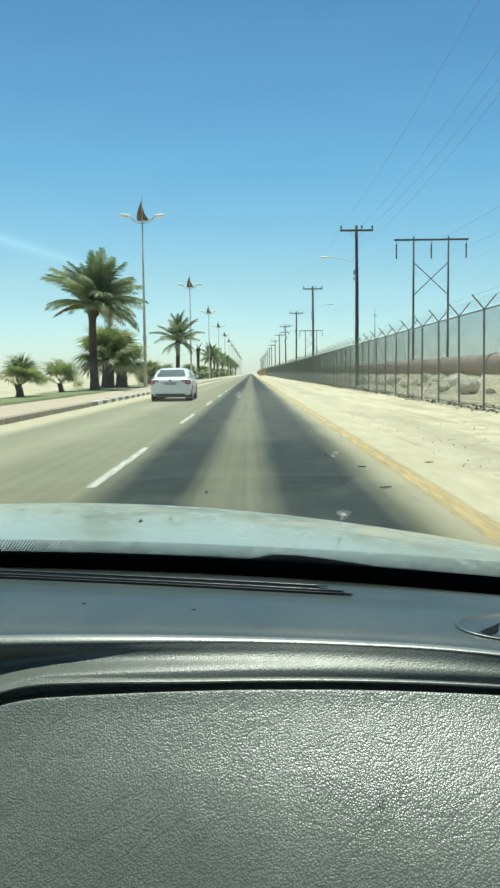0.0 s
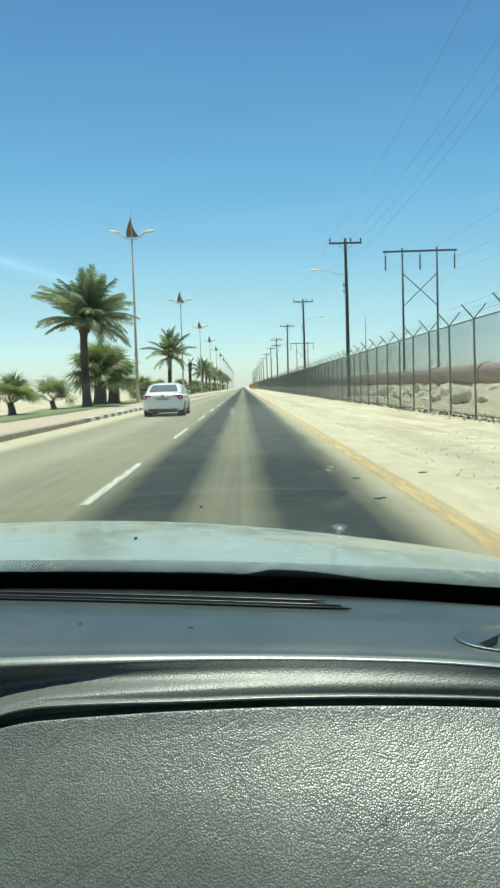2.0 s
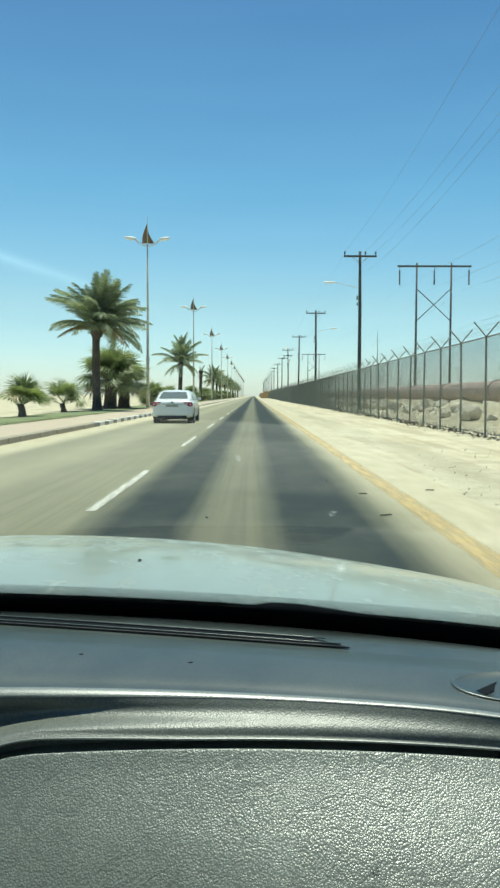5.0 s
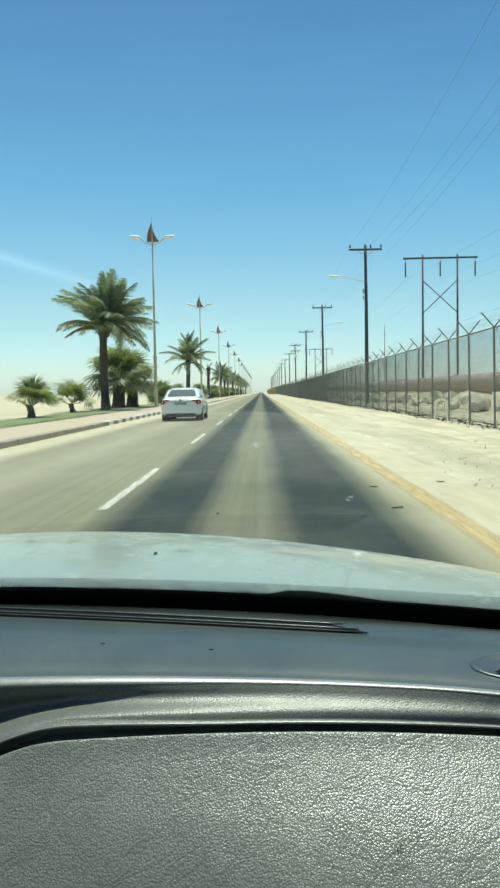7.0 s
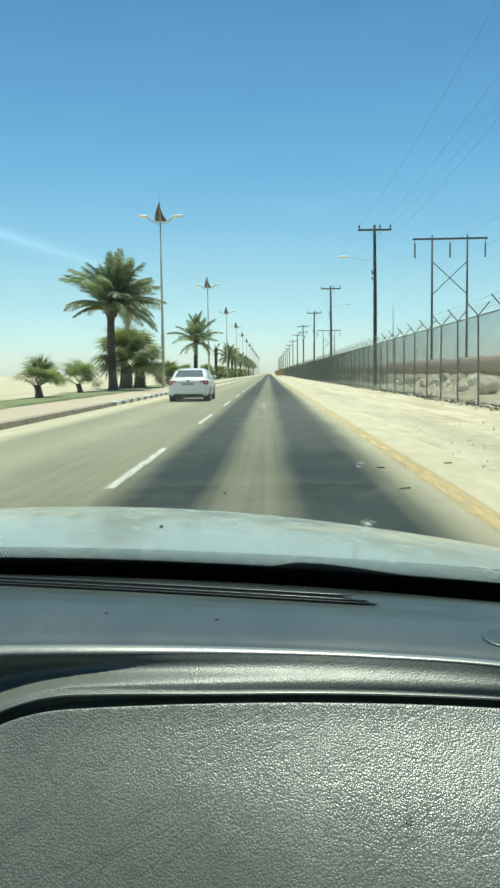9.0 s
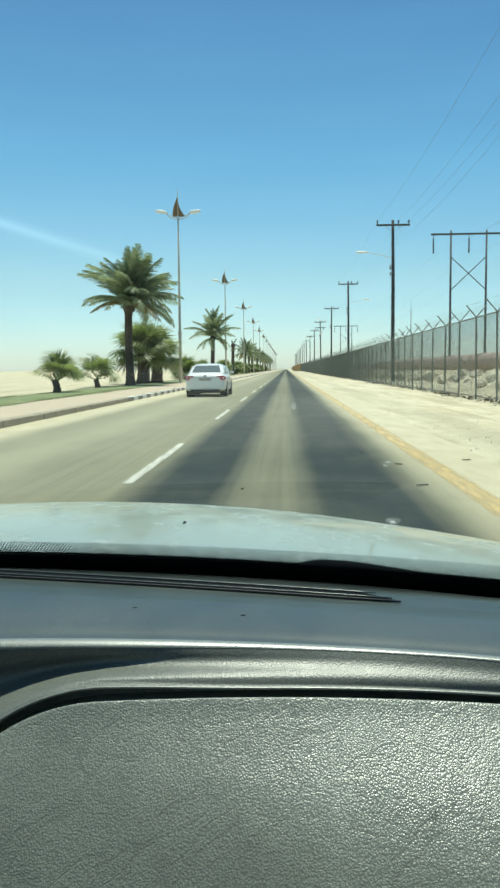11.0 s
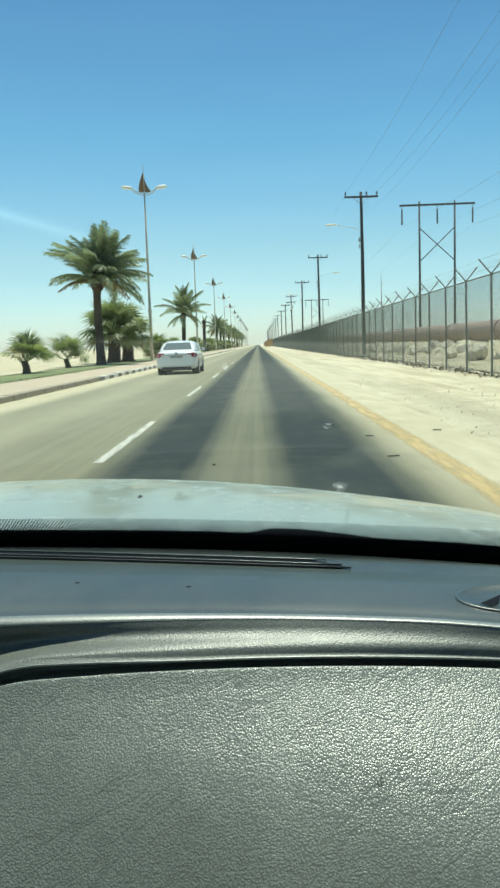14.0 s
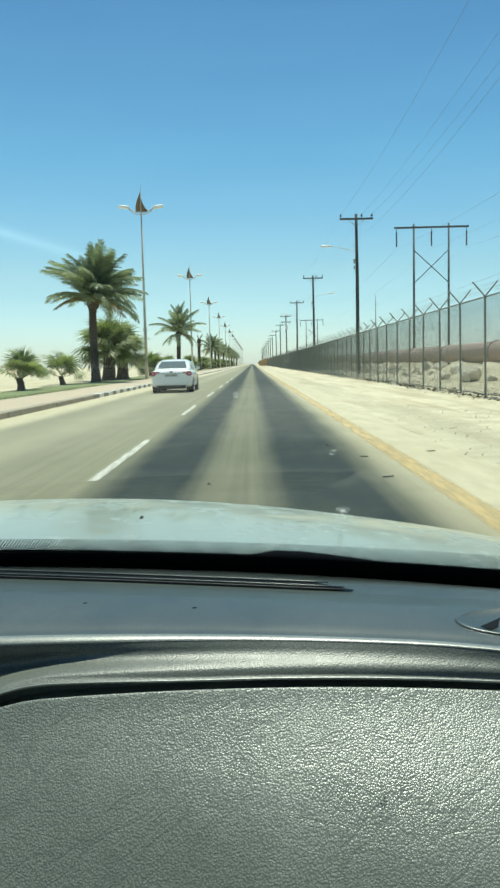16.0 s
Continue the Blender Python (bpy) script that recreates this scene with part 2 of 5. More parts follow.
def glass_material(name, tint=(0.985, 0.99, 0.955), ior=1.3):
    """Thin clear pane: what lies behind, with the surface's own gloss."""
    n = Net(name)
    out = n.n["Material Output"]
    t, g = n.n.new("ShaderNodeBsdfTransparent"), n.n.new("ShaderNodeBsdfGlossy")
    t.inputs[0].default_value = (*tint, 1)
    g.inputs["Roughness"].default_value = 0.02
    fr = n.add("ShaderNodeFresnel", IOR=ior)
    mx = n.n.new("ShaderNodeMixShader")
    n.link(fr.outputs[0], mx.inputs[0])
    n.link(t.outputs[0], mx.inputs[1])
    n.link(g.outputs[0], mx.inputs[2])
    n.link(mx.outputs[0], out.inputs[0])
    return n.m


def paint_material(name, colour, rough=0.25, coat=0.8, dirt=(0.35, 0.31, 0.24), amount=0.12, metal=0.0):
    n = Net(name)
    a, b = n.noise(2.5, None, 5), n.noise(40, None, 3)
    f = n.math("MULTIPLY", n.ramp(a, [(0.4, (0, 0, 0)), (0.8, (1, 1, 1))]), amount * 2)
    n.base(n.mix(f, colour, dirt))
    n.set(Roughness=n.math("ADD", n.math("MULTIPLY", b, 0.1), rough), Metallic=metal)
    n.b.inputs["Coat Weight"].default_value = coat
    n.b.inputs["Coat Roughness"].default_value = 0.08
    return n.m


def leaf_material(name, dark, light, rough=0.4):
    """Leaf blade: glossy above, light passes through."""
    n = Net(name)
    oi = n.n.new("ShaderNodeObjectInfo")
    geo = n.n.new("ShaderNodeNewGeometry")
    f = n.math("ADD", n.math("MULTIPLY", oi.outputs["Random"], 0.5), n.math("MULTIPLY", geo.outputs["Random Per Island"], 0.5))
    col = n.ramp(f, [(0.1, dark), (0.9, light)])
    n.base(col)
    n.set(Roughness=rough)
    tr = n.n.new("ShaderNodeBsdfTranslucent")
    n.link(n.mix(1.0, col, (1.2, 1.38, 0.85), "MULTIPLY"), tr.inputs[0])
    mx = n.n.new("ShaderNodeMixShader")
    mx.inputs[0].default_value = 0.38
    n.link(n.b.outputs[0], mx.inputs[1])
    n.link(tr.outputs[0], mx.inputs[2])
    n.link(mx.outputs[0], n.n["Material Output"].inputs[0])
    return n.m


def worn_paint(name, dark, light, half, cover):
    """Road paint that has flaked and is dusted over, most along its edges."""
    n = Net(name)
    n.base(n.ramp(n.noise(3.0, None, 6), [(0.3, dark), (0.7, light)]))
    n.set(Roughness=0.9)
    c, s = n.n.new("ShaderNodeTexCoord"), n.n.new("ShaderNodeSeparateXYZ")
    n.link(c.outputs["Object"], s.inputs[0])
    edge = n.math("DIVIDE", n.math("ABSOLUTE", s.outputs[0]), half)
    wear = n.math("ADD", n.noise(1.0, n.coord((11, 1.3, 1)), 6, 0.6), n.math("MULTIPLY", n.math("POWER", edge, 2.5), 0.30))
    n.set(Alpha=n.ramp(wear, [(max(0.0, cover - 0.05), (0.85, 0.85, 0.85)), (cover + 0.42, (0.0, 0.0, 0.0))]))
    return n.m


SAND = sand_material()
ROAD = road_material()
WHITE_LINE = plain("white_plate", (0.38, 0.37, 0.31), (0.60, 0.58, 0.51), 5, 0.85)
LANE_PAINT = worn_paint("worn_white_paint", (0.56, 0.55, 0.48), (0.68, 0.66, 0.59), 0.07, 0.52)
YELLOW_LINE = worn_paint("worn_yellow_paint", (0.56, 0.43, 0.23), (0.61, 0.45, 0.20), 0.14, 0.46)
KERB_PLAIN = plain("grey_kerb_concrete", (0.28, 0.245, 0.18), (0.40, 0.35, 0.26), 4, 0.9, per_object=0.07)
KERB_WHITE = plain("white_kerb_paint", (0.60, 0.58, 0.52), (0.80, 0.79, 0.74), 6, 0.8, per_object=0.1)
KERB_BLACK = plain("faded_black_kerb_paint", (0.17, 0.165, 0.145), (0.29, 0.275, 0.235), 6, 0.8, per_object=0.2)
PAVING = plain("dusty_paving", (0.43, 0.345, 0.25), (0.55, 0.455, 0.345), 1.5, 0.9)
TURF = plain("dry_turf", (0.125, 0.17, 0.065), (0.25, 0.26, 0.12), 0.9, 0.95)
GRASS = plain("grass_blades", (0.13, 0.17, 0.06), (0.25, 0.27, 0.12), 0.8, 0.8, bump=0)
GALV = plain("weathered_galvanised_steel", (0.17, 0.18, 0.16), (0.31, 0.32, 0.28), 6, 0.6, metal=0.25)
WIRE = plain("dull_fence_wire", (0.13, 0.15, 0.125), (0.22, 0.245, 0.20), 3, 0.6, bump=0, metal=0.2)
POLE_WOOD = plain("weathered_pole_wood", (0.038, 0.043, 0.046), (0.078, 0.084, 0.088), 5, 0.9, per_object=0.3)
ARM_WOOD = plain("weathered_crossarm_wood", (0.058, 0.064, 0.067), (0.112, 0.12, 0.124), 6, 0.85)
PORCELAIN = plain("brown_porcelain", (0.03, 0.025, 0.025), (0.06, 0.05, 0.045), 20, 0.3, bump=0)
LAMP_PAINT = plain("cream_lamp_paint", (0.50, 0.46, 0.37), (0.66, 0.62, 0.52), 3, 0.5)
LAMP_HEAD = plain("pale_lamp_housing", (0.74, 0.74, 0.70), (0.84, 0.84, 0.80), 5, 0.45)
SAIL = plain("bronze_sail_sheet", (0.20, 0.15, 0.09), (0.30, 0.23, 0.14), 4, 0.6)
BARK = plain("palm_bark", (0.045, 0.038, 0.030), (0.12, 0.10, 0.078), 9, 0.95, bump=0.8, bump_dist=0.03)
LEAF = leaf_material("date_palm_leaf", (0.14, 0.17, 0.115), (0.42, 0.445, 0.33), 0.34)
DRY_LEAF = leaf_material("dry_palm_leaf", (0.22, 0.17, 0.085), (0.36, 0.29, 0.15), 0.7)
FAN_LEAF = leaf_material("fan_palm_leaf", (0.12, 0.16, 0.065), (0.30, 0.32, 0.15), 0.42)
PIPE = plain("rusty_pink_pipe", (0.36, 0.26, 0.215), (0.50, 0.39, 0.33), 1.2, 0.7)
ROCK = plain("pale_rubble_stone", (0.58, 0.52, 0.40), (0.80, 0.72, 0.57), 2.5, 0.95, bump=0.7, bump_dist=0.06, per_object=0.3)
CONCRETE = plain("grey_concrete", (0.28, 0.27, 0.24), (0.42, 0.40, 0.35), 3, 0.9)
CAR_WHITE = paint_material("white_car_paint", (0.90, 0.90, 0.87), amount=0.01)
TYRE = plain("black_tyre_rubber", (0.015, 0.015, 0.015), (0.035, 0.034, 0.032), 20, 0.85)
RIM = plain("silver_wheel_alloy", (0.35, 0.35, 0.35), (0.55, 0.55, 0.55), 20, 0.35, metal=0.8, bump=0)
CAR_GLASS = paint_material("dark_car_glass", (0.13, 0.15, 0.135), 0.10, 0.5, amount=0.05)
TAIL_RED = paint_material("red_tail_lens", (0.45, 0.02, 0.025), 0.1, 1.0, amount=0.0)
TAIL_CLEAR = paint_material("clear_tail_lens", (0.55, 0.5, 0.5), 0.1, 1.0, amount=0.0)
BLACK_PLASTIC = plain("black_plastic", (0.012, 0.012, 0.013), (0.028, 0.028, 0.03), 15, 0.55)
CHROME = plain("satin_chrome", (0.5, 0.5, 0.5), (0.65, 0.65, 0.65), 20, 0.2, metal=1.0, bump=0)
HOOD_PAINT = paint_material("dusty_silver_hood_paint", (0.36, 0.40, 0.335), 0.28, 0.35, (0.42, 0.43, 0.36), 0.24, metal=0.05)
hood_net = HOOD_PAINT.node_tree
hood_n = hood_net.nodes["Principled BSDF"]
hc, hm, hn, hr = (hood_net.nodes.new("ShaderNode" + k) for k in ("TexCoord", "Mapping", "TexNoise", "ValToRGB"))
hm.inputs["Scale"].default_value = (1.0, 0.45, 1.0)
hn.inputs["Scale"].default_value, hn.inputs["Detail"].default_value, hn.inputs["Roughness"].default_value = 13.0, 6.0, 0.6
hr.color_ramp.elements[0].position, hr.color_ramp.elements[0].color = 0.42, (0.06, 0.06, 0.06, 1)
hr.color_ramp.elements[1].position, hr.color_ramp.elements[1].color = 0.62, (0.32, 0.32, 0.32, 1)
hood_net.links.new(hc.outputs["Object"], hm.inputs["Vector"])
hood_net.links.new(hm.outputs[0], hn.inputs["Vector"])
hood_net.links.new(hn.outputs[0], hr.inputs[0])
hood_net.links.new(hr.outputs[0], hood_n.inputs["Coat Roughness"])
hood_n.inputs["Coat Weight"].default_value = 0.58
FRIT = plain("black_glass_frit", (0.009, 0.0115, 0.015), (0.012, 0.015, 0.019), 20, 0.95, bump=0)
FRIT.node_tree.nodes["Principled BSDF"].inputs["Specular IOR Level"].default_value = 0.1
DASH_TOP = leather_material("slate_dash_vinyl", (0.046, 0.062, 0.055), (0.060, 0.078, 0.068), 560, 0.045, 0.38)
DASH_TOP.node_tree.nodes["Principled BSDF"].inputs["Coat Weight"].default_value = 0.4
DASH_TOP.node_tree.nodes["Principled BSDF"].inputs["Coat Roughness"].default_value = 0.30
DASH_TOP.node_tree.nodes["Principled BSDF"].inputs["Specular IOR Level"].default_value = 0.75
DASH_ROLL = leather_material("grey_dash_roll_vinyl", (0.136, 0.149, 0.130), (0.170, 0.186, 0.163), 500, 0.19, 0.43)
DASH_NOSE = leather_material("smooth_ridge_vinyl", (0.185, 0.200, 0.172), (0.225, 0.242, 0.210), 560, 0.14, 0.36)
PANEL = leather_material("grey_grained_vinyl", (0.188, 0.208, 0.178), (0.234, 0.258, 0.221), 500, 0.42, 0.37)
PANEL.node_tree.nodes["Principled BSDF"].inputs["Specular IOR Level"].default_value = 0.9
DASH_ROLL.node_tree.nodes["Principled BSDF"].inputs["Specular IOR Level"].default_value = 0.62
DASH_NOSE.node_tree.nodes["Principled BSDF"].inputs["Specular IOR Level"].default_value = 0.9
DASH_NOSE.node_tree.nodes["Principled BSDF"].inputs["Coat Weight"].default_value = 1.0
DASH_NOSE.node_tree.nodes["Principled BSDF"].inputs["Coat Roughness"].default_value = 0.34
LINER = plain("grey_headliner", (0.30, 0.30, 0.28), (0.36, 0.36, 0.33), 60, 0.95)
WINDSCREEN = glass_material("clear_windscreen")


# ---- mesh helpers ----
def part(name, bm, mat, parent=None, label="", smooth=False):
    me = bpy.data.meshes.new(name)
    bm.to_mesh(me)
    bm.free()
    if smooth:
        for p in me.polygons:
            p.use_smooth = True
    for m in (mat if isinstance(mat, (list, tuple)) else [mat]):
        me.materials.append(m)
    ob = new(name, me)
    if parent is not None:
        ob.parent = parent
    if label:
        ob["label"] = label
    return ob


def piece(name, me, m, parent):
    ob = new(name, me)
    ob.parent = parent
    ob.matrix_basis = m
    return ob


def raw(name, verts, faces, mat, parent=None, smooth=False):
    me = bpy.data.meshes.new(name)
    me.from_pydata(verts, [], faces)
    me.update()
    if smooth:
        for p in me.polygons:
            p.use_smooth = True
    me.materials.append(mat)
    ob = new(name, me)
    if parent is not None:
        ob.parent = parent
    return ob


def box(bm, lo, hi, bevel=0.0):
    r = bmesh.ops.create_cube(bm, size=1.0)
    vs = r["verts"]
    for v in vs:
        v.co = Vector([lo[i] + (v.co[i] + 0.5) * (hi[i] - lo[i]) for i in range(3)])
    if bevel:
        es = list({e for v in vs for e in v.link_edges})
        bmesh.ops.bevel(bm, geom=es, offset=bevel, segments=2, affect="EDGES", profile=0.6)
    return bm


def tube(bm, pts, radii, sides=8, cap=True):
    """A tube along points with a radius at each."""
    pts = [Vector(p) for p in pts]
    if not isinstance(radii, (list, tuple)):
        radii = [radii] * len(pts)
    rings = []
    for i, p in enumerate(pts):
        d = (pts[min(i + 1, len(pts) - 1)] - pts[max(i - 1, 0)]).normalized()
        a = d.orthogonal().normalized() if abs(d.z) > 0.9 else d.cross(Vector((0, 0, 1))).normalized()
        if abs(d.z) > 0.9:
            a = Vector((1, 0, 0)) - d * d.x
            a.normalize()
        b = d.cross(a)
        rings.append([bm.verts.new(p + radii[i] * (math.cos(t) * a + math.sin(t) * b)) for t in (2 * math.pi * k / sides for k in range(sides))])
    for r0, r1 in zip(rings, rings[1:]):
        for k in range(sides):
            bm.faces.new((r0[k], r0[(k + 1) % sides], r1[(k + 1) % sides], r1[k]))
    if cap:
        bm.faces.new(rings[0][::-1])
        bm.faces.new(rings[-1])
    return bm


def grid(bm, rows, closed=False):
    """Quads between rows of points."""
    vs = [[bm.verts.new(p) for p in r] for r in rows]
    for a, b in zip(vs, vs[1:]):
        for k in range(len(a) - (0 if closed else 1)):
            j = (k + 1) % len(a)
            bm.faces.new((a[k], a[j], b[j], b[k]))
    return vs


def thing(name, label, category, group="", kind="", at=None):
    ob = new(name)
    if at is not None:
        ob.matrix_basis = at
    return tagged(ob, label, category, group, kind)


def lerp(a, b, t):
    return a + (b - a) * t


def smooth01(a, b, x):
    t = min(1.0, max(0.0, (x - a) / (b - a)))
    return t * t * (3 - 2 * t)


# ---- ground, road, verge ----
FAR = 1900.0


def ground_height(x, y):
    n1 = noise.noise(Vector((x * 0.25, y * 0.2, 0.3)))
    n2 = noise.noise(Vector((x * 0.9, y * 0.9, 4.0)))
    if x > 2.0:
        z = -0.03 + 0.06 * smooth01(2.1, 3.6, x) + (0.045 * n1 + 0.02 * n2) * smooth01(2.6, 4.0, x)
        z += 0.10 * smooth01(6.2, 9.0, x)
    elif x < -6.2:
        z = 0.10 + 0.05 * smooth01(-8.5, -10, x) + 0.05 * n1 * smooth01(-11, -14, x)
        z += (0.5 + 0.5 * noise.noise(Vector((x * 0.012, y * 0.010, 9.0)))) * 2.0 * smooth01(-24, -160, x)
    else:
        z = -0.06
    return z


def build_ground():
    def steps(lo, hi, ratio, first):
        out, s, v = [lo], first, lo
        while v < hi:
            v += s
            s *= ratio
            out.append(min(v, hi))
        return out
    xr = steps(2.05, FAR, 1.09, 0.25)
    xl = [-12.0 - (v - 2.05) for v in steps(2.05, FAR, 1.12, 0.6)]
    xs = sorted(set(xl + [-6.4, -6.3, -6.19, 2.0] + xr))
    ys = [-420.0, -300.0, -220.0, -150.0, -100.0, -65.0, -40.0, -20.0] + steps(-10, FAR, 1.016, 0.35)
    bm = bmesh.new()
    grid(bm, [[(x, y, ground_height(x, y)) for x in xs] for y in ys])
    g = part("ground", bm, SAND, smooth=True)
    return tagged(g, "pale desert sand with pebbles beside the road", "ground", kind="structure")


build_ground()

# road deck with a slight camber edge
bm = bmesh.new()
ys = [-420.0, -300.0, -220.0, -150.0, -100.0, -65.0] + [-40 + 4 * i for i in range(26)] + [70 * 1.13 ** i for i in range(1, 27)]
grid(bm, [[(x, y, z) for x, z in ((-6.2, -0.005), (-5.5, 0.0), (-1.7, 0.0), (0.0, 0.0), (2.2, 0.0), (2.5, 0.006), (2.8, -0.03))] for y in ys])
road = tagged(part("road", bm, ROAD, smooth=True), "two-lane asphalt road under beige dust with dark tyre tracks", "road", kind="structure")

rng = random.Random(4)


def strip_mesh(name, length, width, mat, ragged=0.008):
    bm = bmesh.new()
    n = max(4, int(length / 0.35))
    rows = []
    for i in range(n + 1):
        y = length * i / n
        rows.append([(-width / 2 + rng.uniform(-ragged, ragged), y, 0.0), (width / 2 + rng.uniform(-ragged, ragged), y, 0.0)])
    grid(bm, rows)
    me = bpy.data.meshes.new(name)
    bm.to_mesh(me)
    bm.free()
    me.materials.append(mat)
    return me


dash = strip_mesh("lane_dash", 4.6, 0.13, LANE_PAINT)
for i in range(-24, 34):
    piece("lane_dash", dash, pose(-1.70, 8.4 + 10.9 * i, 0.004), road)
edge = strip_mesh("edge_line", 20.0, 0.26, YELLOW_LINE, 0.012)
for i in range(-13, 20):
    piece("edge_line", edge, pose(1.81, 20.0 * i, 0.001), road)

# kerb of single stones; painted from some way ahead
kerb = thing("kerb", "concrete kerb, plain near and painted black and white ahead", "kerb", kind="structure")


def kerb_mesh(name, length, mat):
    bm = bmesh.new()
    box(bm, (-0.30, 0.006, -0.1), (0.0, length - 0.006, 0.15), 0.018)
    me = bpy.data.meshes.new(name)
    bm.to_mesh(me)
    bm.free()
    me.materials.append(mat)
    return me


kp, kw, kb = kerb_mesh("kerb_stone", 1.0, KERB_PLAIN), kerb_mesh("kerb_stone", 1.0, KERB_WHITE), kerb_mesh("kerb_stone", 1.0, KERB_BLACK)
for i in range(-6, 230):
    me = kp if i < 31 else (kw, kb)[i % 2]
    piece("kerb_stone", me, pose(-6.1 + rng.uniform(-0.01, 0.01), i, rng.uniform(-0.008, 0.008)), kerb)
bm = bmesh.new()
box(bm, (-6.4, 230, -0.1), (-6.1, 1500, 0.15), 0.01)
part("kerb_run", bm, KERB_WHITE, kerb)
bm = bmesh.new()
box(bm, (-6.4, -260, -0.1), (-6.1, -6.02, 0.15), 0.01)
part("kerb_run", bm, KERB_PLAIN, kerb)

bm = bmesh.new()
grid(bm, [[(-8.9, y, 0.155 + 0.01 * noise.noise(Vector((0, y, 0)))), (-7.5, y, 0.15), (-6.39, y, 0.145)] for y in [-260.0, -180.0, -120.0, -80.0, -50.0, -30.0] + [-20 + 2 * i for i in range(100)] + [180 * 1.1 ** i for i in range(1, 23)]])
tagged(part("pavement", bm, PAVING), "dusty beige pavement along the kerb", "pavement", kind="structure")

bm = bmesh.new()
rows = []
for y in [-260 + 4.0 * i for i in range(60)] + [-20 + 1.0 * i for i in range(200)] + [180 * 1.1 ** i for i in range(1, 23)]:
    e = 0.25 * noise.noise(Vector((1.0, y * 0.3, 0)))
    f = 0.7 * noise.noise(Vector((5.0, y * 0.12, 2)))
    rows.append([(-12.0 + f, y, 0.13), (-11.0 + f * 0.6, y, 0.20), (-9.6, y, 0.21), (-8.75 + e, y, 0.17)])
grid(bm, rows)
tagged(part("grass_verge", bm, TURF, smooth=True), "strip of dry green turf behind the pavement", "grass", kind="structure")

# ---- the car that carries the camera: bonnet, windscreen, cabin ----
EYE_Z = 1.2
MID = -0.27  # the middle of this car


def bonnet_z(x, y):
    z = 0.917 - 0.05 * (y - 1.3) - 0.08 * (y - 1.3) ** 2
    z += (-0.1048 * x - 0.1010 * x * x) * (0.55 + 0.45 * (y - 1.0) / 1.1) - 0.002
    z -= 0.9 * max(0.0, x - 0.50) ** 2 + 0.9 * max(0.0, -1.10 - x) ** 2
    z -= 0.5 * max(0.0, y - 2.25) ** 2
    return z


own_car = thing("car_body", "dusty silver car bonnet, windscreen and cabin shell around the seat", "car")
bm = bmesh.new()
cols = [-1.22 + 0.04 * i for i in range(48)]
grid(bm, [[(x, y, bonnet_z(x, y)) for x in cols] for y in [1.14 + 0.05 * i for i in range(31)]])
part("bonnet", bm, HOOD_PAINT, own_car, "dusty silver bonnet", smooth=True)
# front apron and wings down to bumper height
bm = bmesh.new()
front = [(x, 2.64, bonnet_z(x, 2.64)) for x in cols]
grid(bm, [front, [(x, 2.70, z - 0.10) for x, y, z in front], [(x, 2.72, 0.25) for x, y, z in front]])
for sgn, x in ((1, cols[-1]), (-1, cols[0])):
    side = [(x, y, bonnet_z(x, y)) for y in [1.14 + 0.05 * i for i in range(31)]]
    grid(bm, [side, [(x + 0.03 * sgn, y, z - 0.08) for x, y, z in side], [(x + 0.03 * sgn, y, 0.25) for x, y, z in side]])
part("front_wings", bm, HOOD_PAINT, own_car, smooth=True)


def screen_point(x, s):
    """A point on the windscreen: s metres up the glass from its foot; the foot sweeps back towards the sides."""
    y0 = 1.175 - 0.10 * (x + 0.4) ** 2
    return Vector((x, y0 - s * 0.857, 0.884 + s * 0.515 - 0.045 * (x + 0.4) ** 2 * (1 - s)))


def screen_sheet(bm, x0, x1, nx, s0, s1, ns, lift=0.0):
    """lift moves the sheet along the glass's normal towards the cabin."""
    n = Vector((0, -0.515, -0.857)) * lift
    return grid(bm, [[screen_point(lerp(x0, x1, i / nx), lerp(s0(lerp(x0, x1, i / nx)) if callable(s0) else s0, s1(lerp(x0, x1, i / nx)) if callable(s1) else s1, k / ns)) + n for i in range(nx + 1)] for k in range(ns + 1)])


bm = bmesh.new()
screen_sheet(bm, -1.08, 0.54, 24, 0.0, 1.08, 12)
windscreen = part("windscreen", bm, WINDSCREEN, own_car, "clear slightly dusty windscreen", smooth=True)
windscreen.visible_shadow = False


def frit_top(x):
    return 0.125 - 0.028 * x


bm = bmesh.new()
screen_sheet(bm, -1.08, 0.54, 40, -0.02, frit_top, 2, 0.003)
part("frit_band", bm, FRIT, windscreen, "black printed border of the glass")
# the dots that fade the border out: rows of discs, smaller upwards
verts, faces = [], []
n = Vector((0, -0.515, -0.857)) * 0.003
for row in range(14):
    s = 0.1325 + row * 0.0041
    r = 0.00230 - row * 0.00006
    for i in range(312):
        x = -0.72 + 0.0041 * (i + 0.5 * (row % 2))
        c = screen_point(x, s + frit_top(x) - 0.131) + n
        k0 = len(verts)
        for k in range(6):
            a = math.pi * k / 3
            verts.append(c + Vector((r * math.cos(a), -r * 0.857 * math.sin(a), r * 0.515 * math.sin(a))))
        faces.append(tuple(range(k0, k0 + 6)))
dots = raw("frit_dots", verts, faces, FRIT, windscreen)
dots["kind"] = "stuff"

